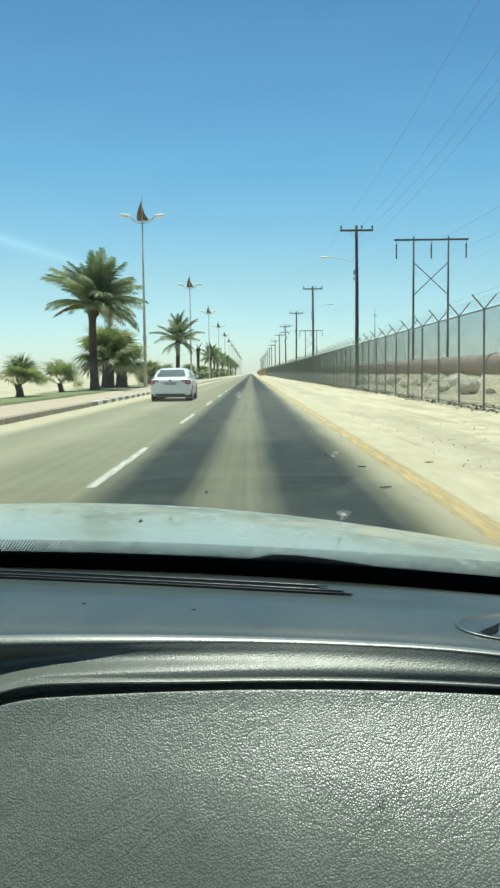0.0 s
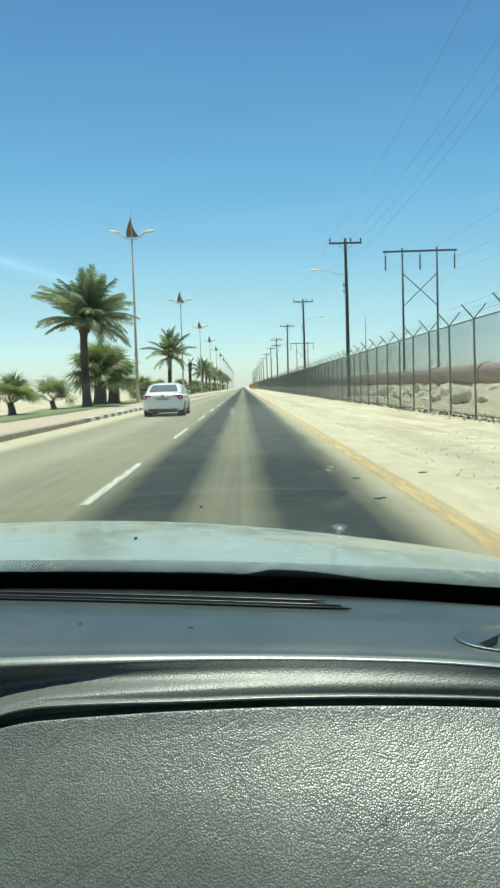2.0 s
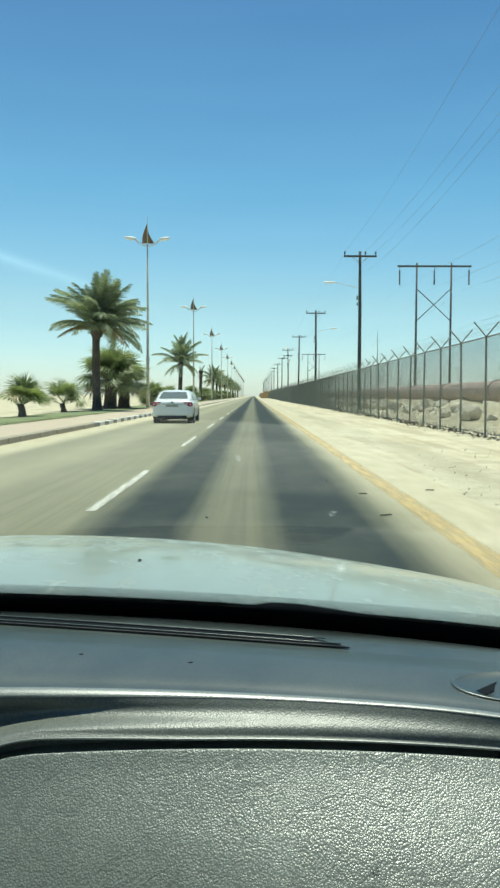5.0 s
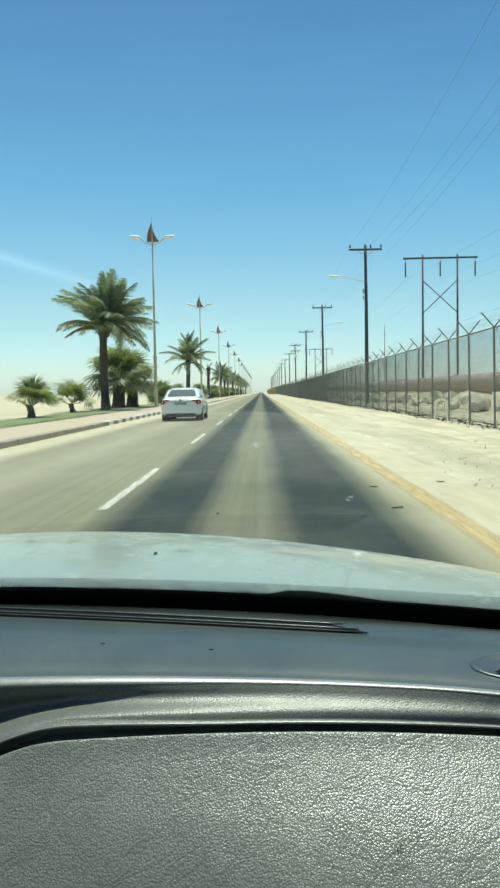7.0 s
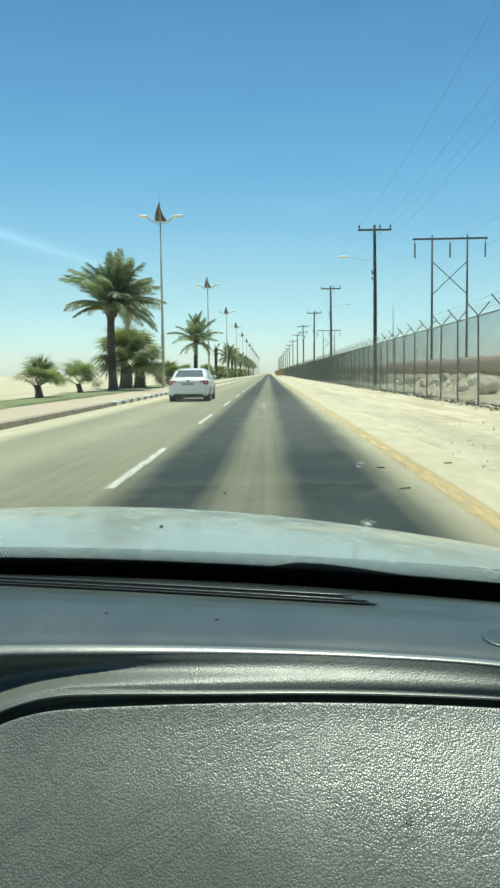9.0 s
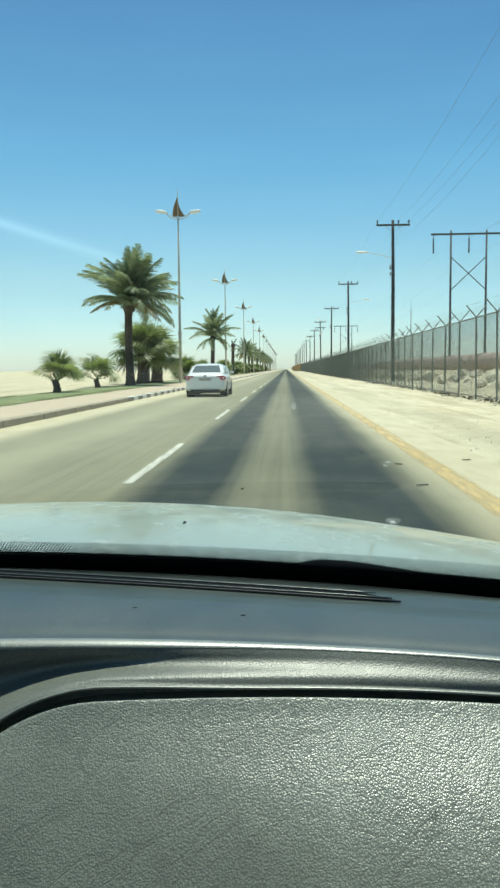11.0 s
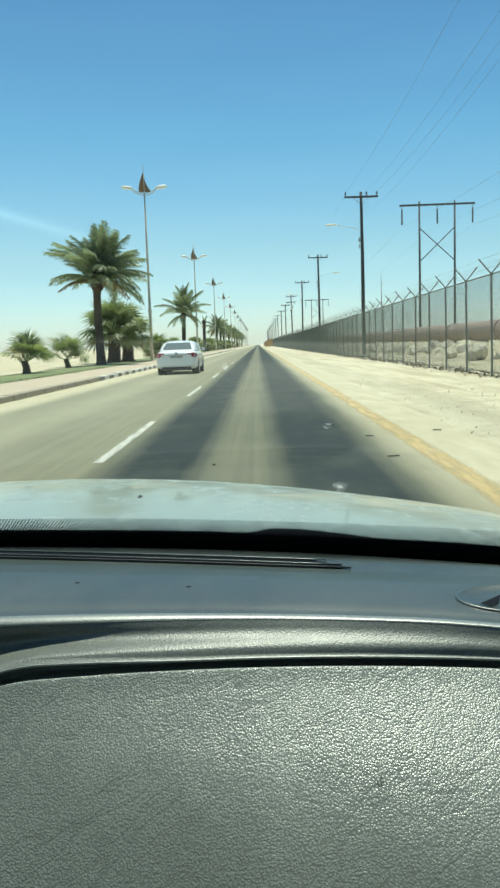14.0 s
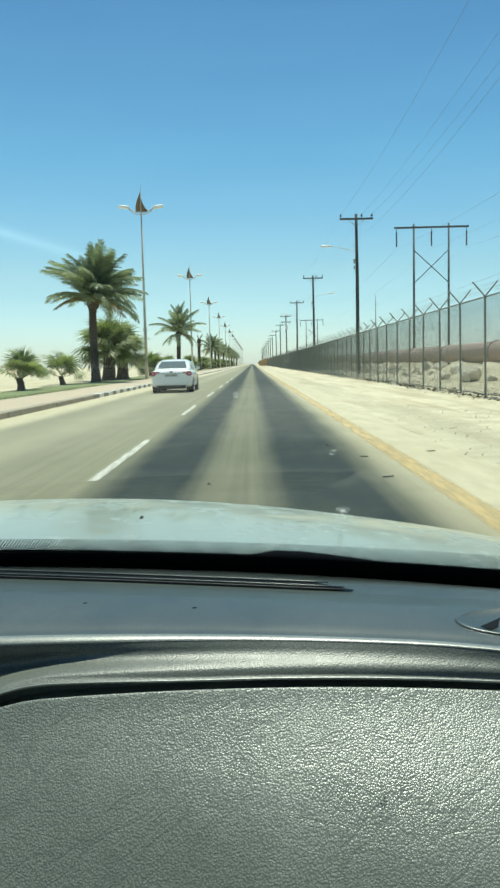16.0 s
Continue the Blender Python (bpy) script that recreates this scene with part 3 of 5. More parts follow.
# stone chip and smears on the glass
SMEAR = Net("milky_glass_smear")
tr_, tl_ = SMEAR.n.new("ShaderNodeBsdfTransparent"), SMEAR.n.new("ShaderNodeBsdfTranslucent")
tl_.inputs[0].default_value = (0.85, 0.87, 0.85, 1)
mx_ = SMEAR.n.new("ShaderNodeMixShader")
fac_ = SMEAR.ramp(SMEAR.noise(160, None, 4, 0.7), [(0.42, (0, 0, 0)), (0.80, (0.34, 0.34, 0.34))])
SMEAR.link(fac_, mx_.inputs[0])
SMEAR.link(tr_.outputs[0], mx_.inputs[1])
SMEAR.link(tl_.outputs[0], mx_.inputs[2])
SMEAR.link(mx_.outputs[0], SMEAR.n["Material Output"].inputs[0])
smr = random.Random(12)
for cx, cs, w, h, spikes in ((0.122, 0.294, 0.006, 0.014, 13), (0.098, 0.454, 0.006, 0.008, 9), (0.009, 0.565, 0.0035, 0.006, 9), (0.121, 0.306, 0.011, 0.010, 15)):
    bm = bmesh.new()
    rim = []
    for k in range(spikes * 2):
        a = math.pi * k / spikes
        q = smr.uniform(0.75, 1.15) if k % 2 == 0 else smr.uniform(0.55, 0.85)
        rim.append(bm.verts.new(screen_point(cx + w * q * math.cos(a), cs + h * q * math.sin(a)) + n))
    mid_v = bm.verts.new(screen_point(cx, cs) + n)
    for k in range(len(rim)):
        bm.faces.new((rim[k], rim[(k + 1) % len(rim)], mid_v))
    mark = part("glass_mark", bm, SMEAR.m, windscreen, "milky chip mark in the glass")
    mark.visible_shadow = False

# washer nozzle on the bonnet
bm = bmesh.new()
nz = bonnet_z(-0.188, 1.455)
tube(bm, [(-0.188, 1.470, nz - 0.004), (-0.188, 1.462, nz + 0.0005), (-0.188, 1.449, nz + 0.001), (-0.188, 1.440, nz - 0.003)], [0.0035, 0.003, 0.0024, 0.0016], 10)
part("washer_nozzle", bm, BLACK_PLASTIC, own_car, "small black washer nozzle", smooth=True)

# wiper lying at the foot of the glass
bm = bmesh.new()
wp = [screen_point(x, s) + Vector((0, 0.004, 0.004)) for x, s in ((0.0, 0.085), (0.03, 0.095), (0.045, 0.101), (0.08, 0.102), (0.11, 0.099), (0.15, 0.094), (0.20, 0.085))]
tube(bm, wp, [0.004, 0.007, 0.009, 0.009, 0.008, 0.006, 0.004], 8)
part("wiper", bm, FRIT, own_car, "black windscreen wiper", smooth=True)

# cabin shell: roof, pillars, doors with open windows, back wall, floor
bm = bmesh.new()
roof_rows = []
for k in range(13):
    y = 0.26 - 2.2 * k / 12
    roof_rows.append([(x, y, 1.455 + 0.03 * (1 - ((x - MID) / 0.74) ** 2) - 0.05 * max(0.0, -1.2 - y)) for x in [MID - 0.72 + 0.09 * i for i in range(17)]])
grid(bm, roof_rows)
part("roof", bm, LINER, own_car, "grey headliner", smooth=True)
for sx in (-1, 1):
    bm = bmesh.new()
    xs_, xt = MID + sx * 0.82, MID + sx * 0.72
    tube(bm, [(MID + sx * 0.84, 1.12, 0.86), (MID + sx * 0.80, 0.70, 1.16), (MID + sx * 0.72, 0.26, 1.455)], 0.035, 8)
    part("pillar", bm, BLACK_PLASTIC, own_car, smooth=True)
    bm = bmesh.new()
    tube(bm, [(xs_, -0.35, 0.86), (xt, -0.42, 1.455)], 0.06, 8)
    part("pillar", bm, BLACK_PLASTIC, own_car, smooth=True)
    bm = bmesh.new()
    grid(bm, [[(xs_ + sx * 0.05, y, z) for y in (1.14, 0.4, -0.4, -1.2, -1.95)] for z in (0.25, 0.55, 0.86)])
    part("door_panel", bm, BLACK_PLASTIC, own_car)
bm = bmesh.new()
grid(bm, [[(x, -1.95, z) for x in (-1.15, MID, 0.62)] for z in (0.25, 0.9, 1.42)])
part("back_wall", bm, LINER, own_car)
bm = bmesh.new()
box(bm, (-1.15, -1.95, 0.22), (0.62, 1.1, 0.25))
part("cabin_floor", bm, BLACK_PLASTIC, own_car)

bm = bmesh.new()
grid(bm, [[(x, y, z + 0.025) for x, y, z in r] for r in roof_rows])
part("roof_skin", bm, HOOD_PAINT, own_car, smooth=True)
for sx in (-1, 1):
    bm = bmesh.new()
    grid(bm, [[(MID + sx * b, y, z) for y in (1.14, 0.4, -0.4, -1.2, -1.97)] for b, z in ((0.88, 0.25), (0.90, 0.55), (0.875, 0.87))])
    part("door_skin", bm, HOOD_PAINT, own_car, smooth=True)
    for y in (1.95, -1.0):
        bm = bmesh.new()
        pr_ = [(-0.11, 0.22), (-0.10, 0.30), (-0.07, 0.315), (0.07, 0.315), (0.10, 0.30), (0.11, 0.22)]
        tube(bm, [(MID + sx * 0.80 + a, y, 0.315) for a, _ in pr_], [q_ for _, q_ in pr_], 24)
        part("wheel", bm, TYRE, own_car, smooth=True)

# ---- dashboard ----
dashboard = thing("dashboard", "grey vinyl dashboard with a grained airbag cover and demister slots", "dashboard")


def rail(x, y0, c0, c1, c2, keep=0.45, fall=0.0):
    """Where a long edge of the dashboard runs at x; the edges bow back towards the side of the car."""
    z_full = c0 + c1 * x + c2 * x * x - fall * max(0.0, x - 0.16) ** 2
    slope = (EYE_Z - z_full) / y0
    z = lerp(c0, z_full, keep)
    return Vector((x, (EYE_Z - z) / slope, z))


dx = [-1.05 + 0.025 * i for i in range(63)]
NOSE = 0.0165  # radius of the rolled ridge
SIGHT = Vector((0, 0.93, -0.36))  # away from the seat and down


def dash_rows(x):
    """The top pad in section at x, from the glass back to the rolled ridge and under it."""
    foot = rail(x, 1.06, 0.9166, -0.0765, -0.070)
    crease = rail(x, 0.90, 0.9326, -0.0643, -0.0272)
    ridge = rail(x, 0.78, 0.9211, -0.0400, -0.0932, fall=0.28)
    slot_a = rail(x, 0.95, 0.9344, -0.0673, -0.0270)
    slot_b = rail(x, 0.928, 0.9324, -0.0685, -0.0278)
    pts = [foot + Vector((0, 0.05, -0.06)), foot + Vector((0, 0.008, -0.008)), foot, slot_a, slot_b, crease + Vector((0, 0.004, -0.0016)), crease + Vector((0, 0.0, 0.0015))]
    for t in (0.25, 0.5, 0.72, 0.86):
        pts.append(lerp(crease, ridge, t) + Vector((0, 0, 0.012 * t * (1 - t) + 0.0012 * t)))
    # rolled nose
    c = ridge + Vector((0, 0.40 * NOSE, -0.908 * NOSE))
    end = lerp(66, 42, smooth01(0.10, -0.28, x))
    for k in range(9):
        a = lerp(96, end, k / 8)
        pts.append(c + Vector((0, -NOSE * math.cos(radians(a)), NOSE * math.sin(radians(a)))))
    return pts


# the cover panel's outline: a straight top that turns down round a corner
P_LEFT, P_TURN, P_ROUND, P_FALL = -0.305, -0.18, 0.125, 0.0634


def panel_top(x):
    z = 0.889 - 0.11 * (x - 0.02) ** 2
    if x < P_TURN:
        z -= P_FALL * (1 - math.sqrt(max(0.0, 1 - ((P_TURN - x) / P_ROUND) ** 2)))
    return z


def panel_y(z, x=-0.3):
    """The surface in which the cover leans: it swells a hand below its top edge, more so towards the door."""
    d, w = 0.889 - z, smooth01(-0.25, 0.30, x)
    if d < 0:
        return 0.732 - 1.1 * d
    swell = 0.0354 * (math.erf((d - 0.045) / 0.04) + 0.888)
    return 0.732 - (0.64 + 0.12 * w) * d - (0.25 + 0.62 * w) * swell


bm = bmesh.new()
cols_ = [dash_rows(x)[:-7] for x in dx]
grid(bm, [[c[k] for c in cols_] for k in range(len(cols_[0]))])
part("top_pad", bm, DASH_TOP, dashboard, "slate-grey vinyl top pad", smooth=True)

# demister slots: a recessed dark channel with two thin bright lips
def slot_rail(x, t):
    a = rail(x, 0.95, 0.9344, -0.0673, -0.0270)
    b = rail(x, 0.928, 0.9324, -0.0685, -0.0278)
    return lerp(a, b, t) + Vector((0, 0, 0.0016))


sx_ = [-1.0 + 0.03 * i for i in range(36)] + [0.07, 0.09]
bm = bmesh.new()
grid(bm, [[slot_rail(x, t) + Vector((0, 0, -0.0008)) for x in sx_] + [slot_rail(0.137, 1.0)] for t in (-0.15, 0.5, 1.1)])
slot = part("demister_slot", bm, FRIT, dashboard, "long black demister slot")
for t, x1 in ((0.02, 0.108), (0.62, 0.125), (1.02, 0.134)):
    bm = bmesh.new()
    xs2 = [x for x in sx_ if x < x1 - 0.01] + [x1]
    tube(bm, [slot_rail(x, t) + Vector((0, 0, 0.0006)) for x in xs2], 0.0009, 6)
    part("slat", bm, BLACK_PLASTIC if t > 1 else DASH_TOP, slot, "" if t > 1 else "thin grey lip", smooth=True)


outline = [Vector((P_LEFT + 0.001, 0, z)) for z in (0.52, 0.58, 0.64, 0.70, 0.75, 0.79)]
outline += [Vector((P_LEFT + P_ROUND * (1 - math.cos(radians(a))), 0, 0)) for a in range(4, 91, 6)]
for v in outline[6:]:
    v.z = panel_top(v.x)
outline += [Vector((x, 0, panel_top(x))) for x in [-0.18 + 0.03 * i for i in range(25)]]


def out_normal(i):
    d = (outline[min(i + 1, len(outline) - 1)] - outline[max(i - 1, 0)]).normalized()
    return Vector((-d.z, 0, d.x))


def ring(inset, back, wide=0.0):
    """The outline moved inwards in the cover's plane and back from it; wide opens it further round the corner."""
    pts = []
    for i, o in enumerate(outline):
        p = o - out_normal(i) * inset * (1 + wide * smooth01(-0.02, -0.22, o.x))
        pts.append(Vector((p.x, panel_y(p.z, p.x) + back, p.z - back * 0.2)))
    return pts


bm = bmesh.new()
rings = [ring(0.0, 0.038), ring(0.0024, 0.006), ring(0.0008, 0.0014), ring(0.0, 0.0003), ring(0.0006, -0.0001), ring(0.002, -0.0003), ring(0.006, -0.0004), ring(0.018, -0.0006)]
# the field: rings drawn in towards a line low on the cover
last = [o - out_normal(i) * 0.018 for i, o in enumerate(outline)]
goal = [Vector((lerp(-0.16, 0.54, i / (len(outline) - 1)), 0, 0.52)) for i in range(len(outline))]
for t in (0.08, 0.18, 0.3, 0.45, 0.6, 0.8, 1.0):
    r = []
    for a, g in zip(last, goal):
        p = lerp(a, g, t)
        r.append(Vector((p.x, panel_y(p.z, p.x) - 0.0006 - 0.006 * math.sin(math.pi * min(1.0, t * 1.1)), p.z)))
    rings.append(r)
grid(bm, rings)
bmesh.ops.recalc_face_normals(bm, faces=bm.faces)
cover_bvh = BVHTree.FromBMesh(bm)
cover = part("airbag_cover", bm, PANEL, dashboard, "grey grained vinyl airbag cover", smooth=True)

# one sheet from the ridge down through the hollow under it and over the roll to the dark gap round the cover
gap_rows = [ring(a, b, 0.8) for a, b in ((-0.0074, 0.0070), (-0.0062, 0.0058), (-0.0052, 0.0056), (-0.0046, 0.0066), (-0.0042, 0.016), (-0.0030, 0.036), (0.004, 0.036))]
CORNER0, CORNER1 = 6, 21
ridge_x = []
for i, o in enumerate(outline):
    if i < CORNER0:
        ridge_x.append(-0.42 - 0.03 * (CORNER0 - i))
    else:
        ridge_x.append(lerp(-0.42, P_TURN, (i - CORNER0) / (CORNER1 - CORNER0)) if i < CORNER1 else o.x)


def hollow(x, t):
    """How far the sheet lies behind the straight line from ridge (t = 0) to roll (t = 1); the hollow deepens away from the door."""
    deep = 0.0022 + 0.0200 * smooth01(0.22, -0.34, x) ** 1.8 + 0.028 * smooth01(-0.08, -0.36, x)
    k = smooth01(0.0, -0.32, x)
    mid, end = lerp(0.42, 0.56, k), lerp(0.80, 1.0, k)
    a, b = t / mid, max(0.0, end - t) / (end - mid)
    h = min(1.0, max(0.0, 0.5 + 0.5 * (b - a) / 1.1))
    low = lerp(b, a, h) - 0.55 * h * (1 - h)
    return deep * max(0.0, low) ** 1.15 - 0.0030 * math.sin(math.pi * t ** 1.94) * smooth01(-0.40, 0.05, x)


nose_rows = [[dash_rows(x)[k] for x in ridge_x] for k in range(-8, 0)]
rows = []
for k in range(25):
    t = k / 25
    rows.append([lerp(dash_rows(x)[-1], m_, t) + SIGHT * hollow(x, t) for x, m_ in zip(ridge_x, gap_rows[0])])
bm = bmesh.new()
grid(bm, rows + gap_rows)
bmesh.ops.recalc_face_normals(bm, faces=bm.faces)
part("hollow_roll", bm, DASH_ROLL, dashboard, "grey vinyl hollow and roll round the cover", smooth=True)
bm = bmesh.new()
grid(bm, nose_rows + [rows[1]])
bmesh.ops.recalc_face_normals(bm, faces=bm.faces)
bmesh.ops.translate(bm, verts=bm.verts, vec=(0, -0.0002, 0.0003))
part("ridge", bm, DASH_NOSE, dashboard, "smooth shiny vinyl ridge", smooth=True)
bm = bmesh.new()
tube(bm, ring(-0.0054, 0.0052, 0.8), 0.0013, 8)
part("lip_bead", bm, DASH_NOSE, dashboard, "thin glossy bead along the gap", smooth=True)
# fascia behind, to the left of the cover and down to the knees
bm = bmesh.new()
grid(bm, [[(x, panel_y(z, x) + 0.06, z) for x in [-1.05 + 0.1 * i for i in range(17)]] for z in (0.45, 0.6, 0.75, 0.82, 0.87)])
part("fascia", bm, BLACK_PLASTIC, dashboard)

# flat oval pod in the pad, with a black cut in its face
def pad_z(x, y):
    pts = sorted(((p.y, p.z) for p in dash_rows(x)[3:14]))
    for (ya, za), (yb, zb) in zip(pts, pts[1:]):
        if ya <= y <= yb:
            return lerp(za, zb, (y - ya) / (yb - ya))
    return pts[0][1] if y < pts[0][0] else pts[-1][1]


def pod_point(x, y, h):
    return Vector((x, y, pad_z(x, y) + h))


PODX, PODY = 0.300, 0.810
prof = [(1.0, -0.002), (1.0, 0.0008), (0.985, 0.0018), (0.96, 0.0021), (0.93, 0.0016), (0.88, 0.0003), (0.5, 0.0006), (0.02, 0.0008)]
bm = bmesh.new()
grid(bm, [[pod_point(PODX + 0.072 * k * math.cos(a), PODY + 0.036 * k * math.sin(a), h) for a in [2 * math.pi * i / 48 for i in range(48)]] for k, h in prof], closed=True)
bmesh.ops.recalc_face_normals(bm, faces=bm.faces)
pod = part("speaker_pod", bm, DASH_TOP, dashboard, "flat oval pod with a raised rim", smooth=True)
for dx_, dy_ in ((0.0, 0.0), (0.027, -0.006)):
    bm = bmesh.new()
    q_ = [(-0.051 + dx_, -0.015 + dy_), (-0.041 + dx_, -0.021 + dy_), (-0.031 + dx_, -0.012 + dy_), (-0.026 + dx_, 0.002 + dy_), (-0.021 + dx_, 0.010 + dy_)]
    bm.faces.new([bm.verts.new(pod_point(PODX + x, PODY + y, 0.0016)) for x, y in q_])
    part("vent_cut", bm, FRIT, pod, "black triangular cut")

# crumbs of dirt on the vinyl
for x, k, size in ((-0.046, 0.80, 0.0016), (-0.169, 0.55, 0.0014)):
    p = lerp(dash_rows(x)[7], dash_rows(x)[8], k)
    bm = bmesh.new()
    bmesh.ops.create_icosphere(bm, subdivisions=2, radius=size, matrix=pose(*p) @ Matrix.Diagonal((2.0, 1.2, 0.3, 1)))
    for v in bm.verts:
        v.co += Vector((noise.noise(v.co * 900), noise.noise(v.co * 700), 0)) * size * 0.5
    tagged(part("crumb", bm, FRIT), "dark crumb of dirt on the dashboard top", "dirt")


# scuffs and flecks on the cover
mk = random.Random(31)
SCUFF = plain("grey_scuff", (0.05, 0.055, 0.05), (0.14, 0.145, 0.13), 400, 0.7, bump=0)
for x, y, z, size in ((0.126, 0.640, 0.8229, 0.0034), (-0.035, 0.725, 0.8803, 0.0016), (0.201, 0.712, 0.8721, 0.0016)):
    bm = bmesh.new()
    for k in range(14 if size > 0.003 else 2):
        a, q = mk.uniform(0, 6.28), mk.uniform(0.2, 1.0) * size
        cx, cz = x + q * math.cos(a), z + q * 0.8 * math.sin(a)
        tri = []
        for j in range(5):
            g = 2 * math.pi * j / 5
            ux, uz = cx + size * 0.20 * mk.uniform(0.5, 1.2) * math.cos(g), cz + size * 0.17 * mk.uniform(0.5, 1.2) * math.sin(g)
            hit = cover_bvh.ray_cast(Vector((ux, 0.2, uz)), Vector((0, 1, 0)))[0]
            if hit is not None:
                tri.append(bm.verts.new(hit + Vector((0, -0.0005, 0.0003))))
        if len(tri) > 2:
            bm.faces.new(tri)
    part("scuff", bm, SCUFF, cover, "dark scuff")

# ---- fence on the right ----
FX, F_STEP, F_TOP = 6.85, 2.9, 2.92
fence = thing("security_fence", "tall chain-link fence with forked posts and barbed wire", "fence", at=pose(FX, 0, 0.07))


def post_mesh():
    bm = bmesh.new()
    tube(bm, [(0, 0, -0.3), (0, 0, F_TOP)], 0.033, 8)
    for s in (-1, 1):
        tube(bm, [(0, 0, F_TOP - 0.03), (s * 0.36, 0, F_TOP + 0.40)], 0.022, 6)
    me = bpy.data.meshes.new("post")
    bm.to_mesh(me)
    bm.free()
    me.materials.append(GALV)
    return me


pm = post_mesh()
post_y = [26.5 + F_STEP * k for k in range(-95, 110)]
for y in post_y:
    piece("post", pm, pose(rng.uniform(-0.02, 0.02), y, 0, rng.uniform(-0.6, 0.6), rng.uniform(-0.8, 0.8), rng.uniform(-4, 4)), fence)
bm = bmesh.new()
for k in range(110, 330):
    y = 26.5 + F_STEP * k
    box(bm, (-0.035, y - 0.035, -0.3), (0.035, y + 0.035, F_TOP))
far_posts = part("far_posts", bm, GALV, fence)
far_posts["kind"] = "stuff"
Y0, Y1 = post_y[0], 26.5 + F_STEP * 329
bm = bmesh.new()
tube(bm, [(0, Y0, F_TOP - 0.03), (0, Y1, F_TOP - 0.03)], 0.025, 6)
part("top_rail", bm, GALV, fence)
bm = bmesh.new()
tube(bm, [(0, Y0, 0.06), (0, Y1, 0.06)], 0.012, 4)
part("bottom_wire", bm, GALV, fence)
# the link: two families of slanting wires
verts, faces = [], []
pitch, r, hgt = 0.075, 0.0025, F_TOP - 0.08
ya = -5.0
while ya < 420:
    for s in (-1, 1):
        k0 = len(verts)
        y_lo, y_hi = (ya, ya + hgt) if s > 0 else (ya + hgt, ya)
        for y, z in ((y_lo, 0.04), (y_hi, F_TOP - 0.04)):
            verts += [(-r, y - r, z), (r, y - r, z), (0.0, y + 1.2 * r, z)]
        faces += [(k0, k0 + 1, k0 + 4, k0 + 3), (k0 + 1, k0 + 2, k0 + 5, k0 + 4), (k0 + 2, k0, k0 + 3, k0 + 5)]
    ya += pitch if ya < 150 else pitch * 2
link = raw("chain_link", verts, faces, WIRE, fence)
link["kind"] = "stuff"
for s in (-1, 1):
    for q in (0.35, 0.65, 0.95):
        bm = bmesh.new()
        pts = []
        for a, b in zip(post_y, post_y[1:]):
            for t in (0.0, 0.5):
                pts.append((s * 0.36 * q, lerp(a, b, t), F_TOP + 0.40 * q - 0.05 * t * 2 * (0.5 + 0.5 * rng.random()) * 0.6))
        tube(bm, pts, 0.0035, 4)
        part("barbed_wire", bm, WIRE, fence)


# ---- wooden power poles ----
def power_pole():
    e = thing("power_pole", "dark wooden power pole with a crossarm and insulators", "power pole", "power poles along the fence")
    bm = bmesh.new()
    tube(bm, [(0, 0, -0.5), (0, 0, 4), (0.02, 0, 8), (0, 0, 12.85)], [0.165, 0.15, 0.135, 0.11], 12)
    part("pole", bm, POLE_WOOD, e, smooth=True)
    bm = bmesh.new()
    box(bm, (-1.32, -0.18, 12.38), (1.32, -0.06, 12.53), 0.01)
    part("crossarm", bm, ARM_WOOD, e)
    for s in (-1, 1):
        bm = bmesh.new()
        tube(bm, [(s * 0.62, -0.13, 12.38), (s * 0.12, -0.13, 11.95)], 0.02, 5)
        part("brace", bm, GALV, e)
    bm = bmesh.new()
    pr = [(0, 0.03), (0.10, 0.03), (0.12, 0.075), (0.17, 0.085), (0.20, 0.045), (0.24, 0.065), (0.30, 0.05), (0.33, 0.02)]
    tube(bm, [(0, 0, z) for z, _ in pr], [q for _, q in pr], 8)
    me = bpy.data.meshes.new("insulator")
    bm.to_mesh(me)
    bm.free()
    me.materials.append(PORCELAIN)
    for x in (-1.24, 0.42, 1.24):
        piece("insulator", me, pose(x, -0.12, 12.52), e)
    bm = bmesh.new()
    box(bm, (-0.26, -0.10, 9.0), (-0.15, 0.06, 9.35), 0.015)
    part("fuse_box", bm, GALV, e)
    bm = bmesh.new()
    box(bm, (-0.25, -0.08, 8.55), (-0.16, 0.05, 8.8), 0.015)
    part("fuse_box", bm, GALV, e)
    return e


def street_arm(e, s):
    """A thin arm and lamp head on a pole, to one side."""
    bm = bmesh.new()
    tube(bm, [(0.1 * s, 0, 9.95), (0.9 * s, 0, 10.16), (2.05 * s, 0, 10.38)], 0.02, 6)
    part("lamp_arm", bm, LAMP_PAINT, e, smooth=True)
    bm = bmesh.new()
    pr = [(1.95, 0.05), (2.05, 0.10), (2.5, 0.13), (2.85, 0.09), (2.95, 0.03)]
    tube(bm, [(s * x, 0, 10.38 + 0.01 * x) for x, _ in pr], [q for _, q in pr], 8)
    for v in bm.verts:
        v.co.z = 10.40 + (v.co.z - 10.40) * 0.7
    part("lamp_head", bm, LAMP_HEAD, e, "pale lamp head", smooth=True)


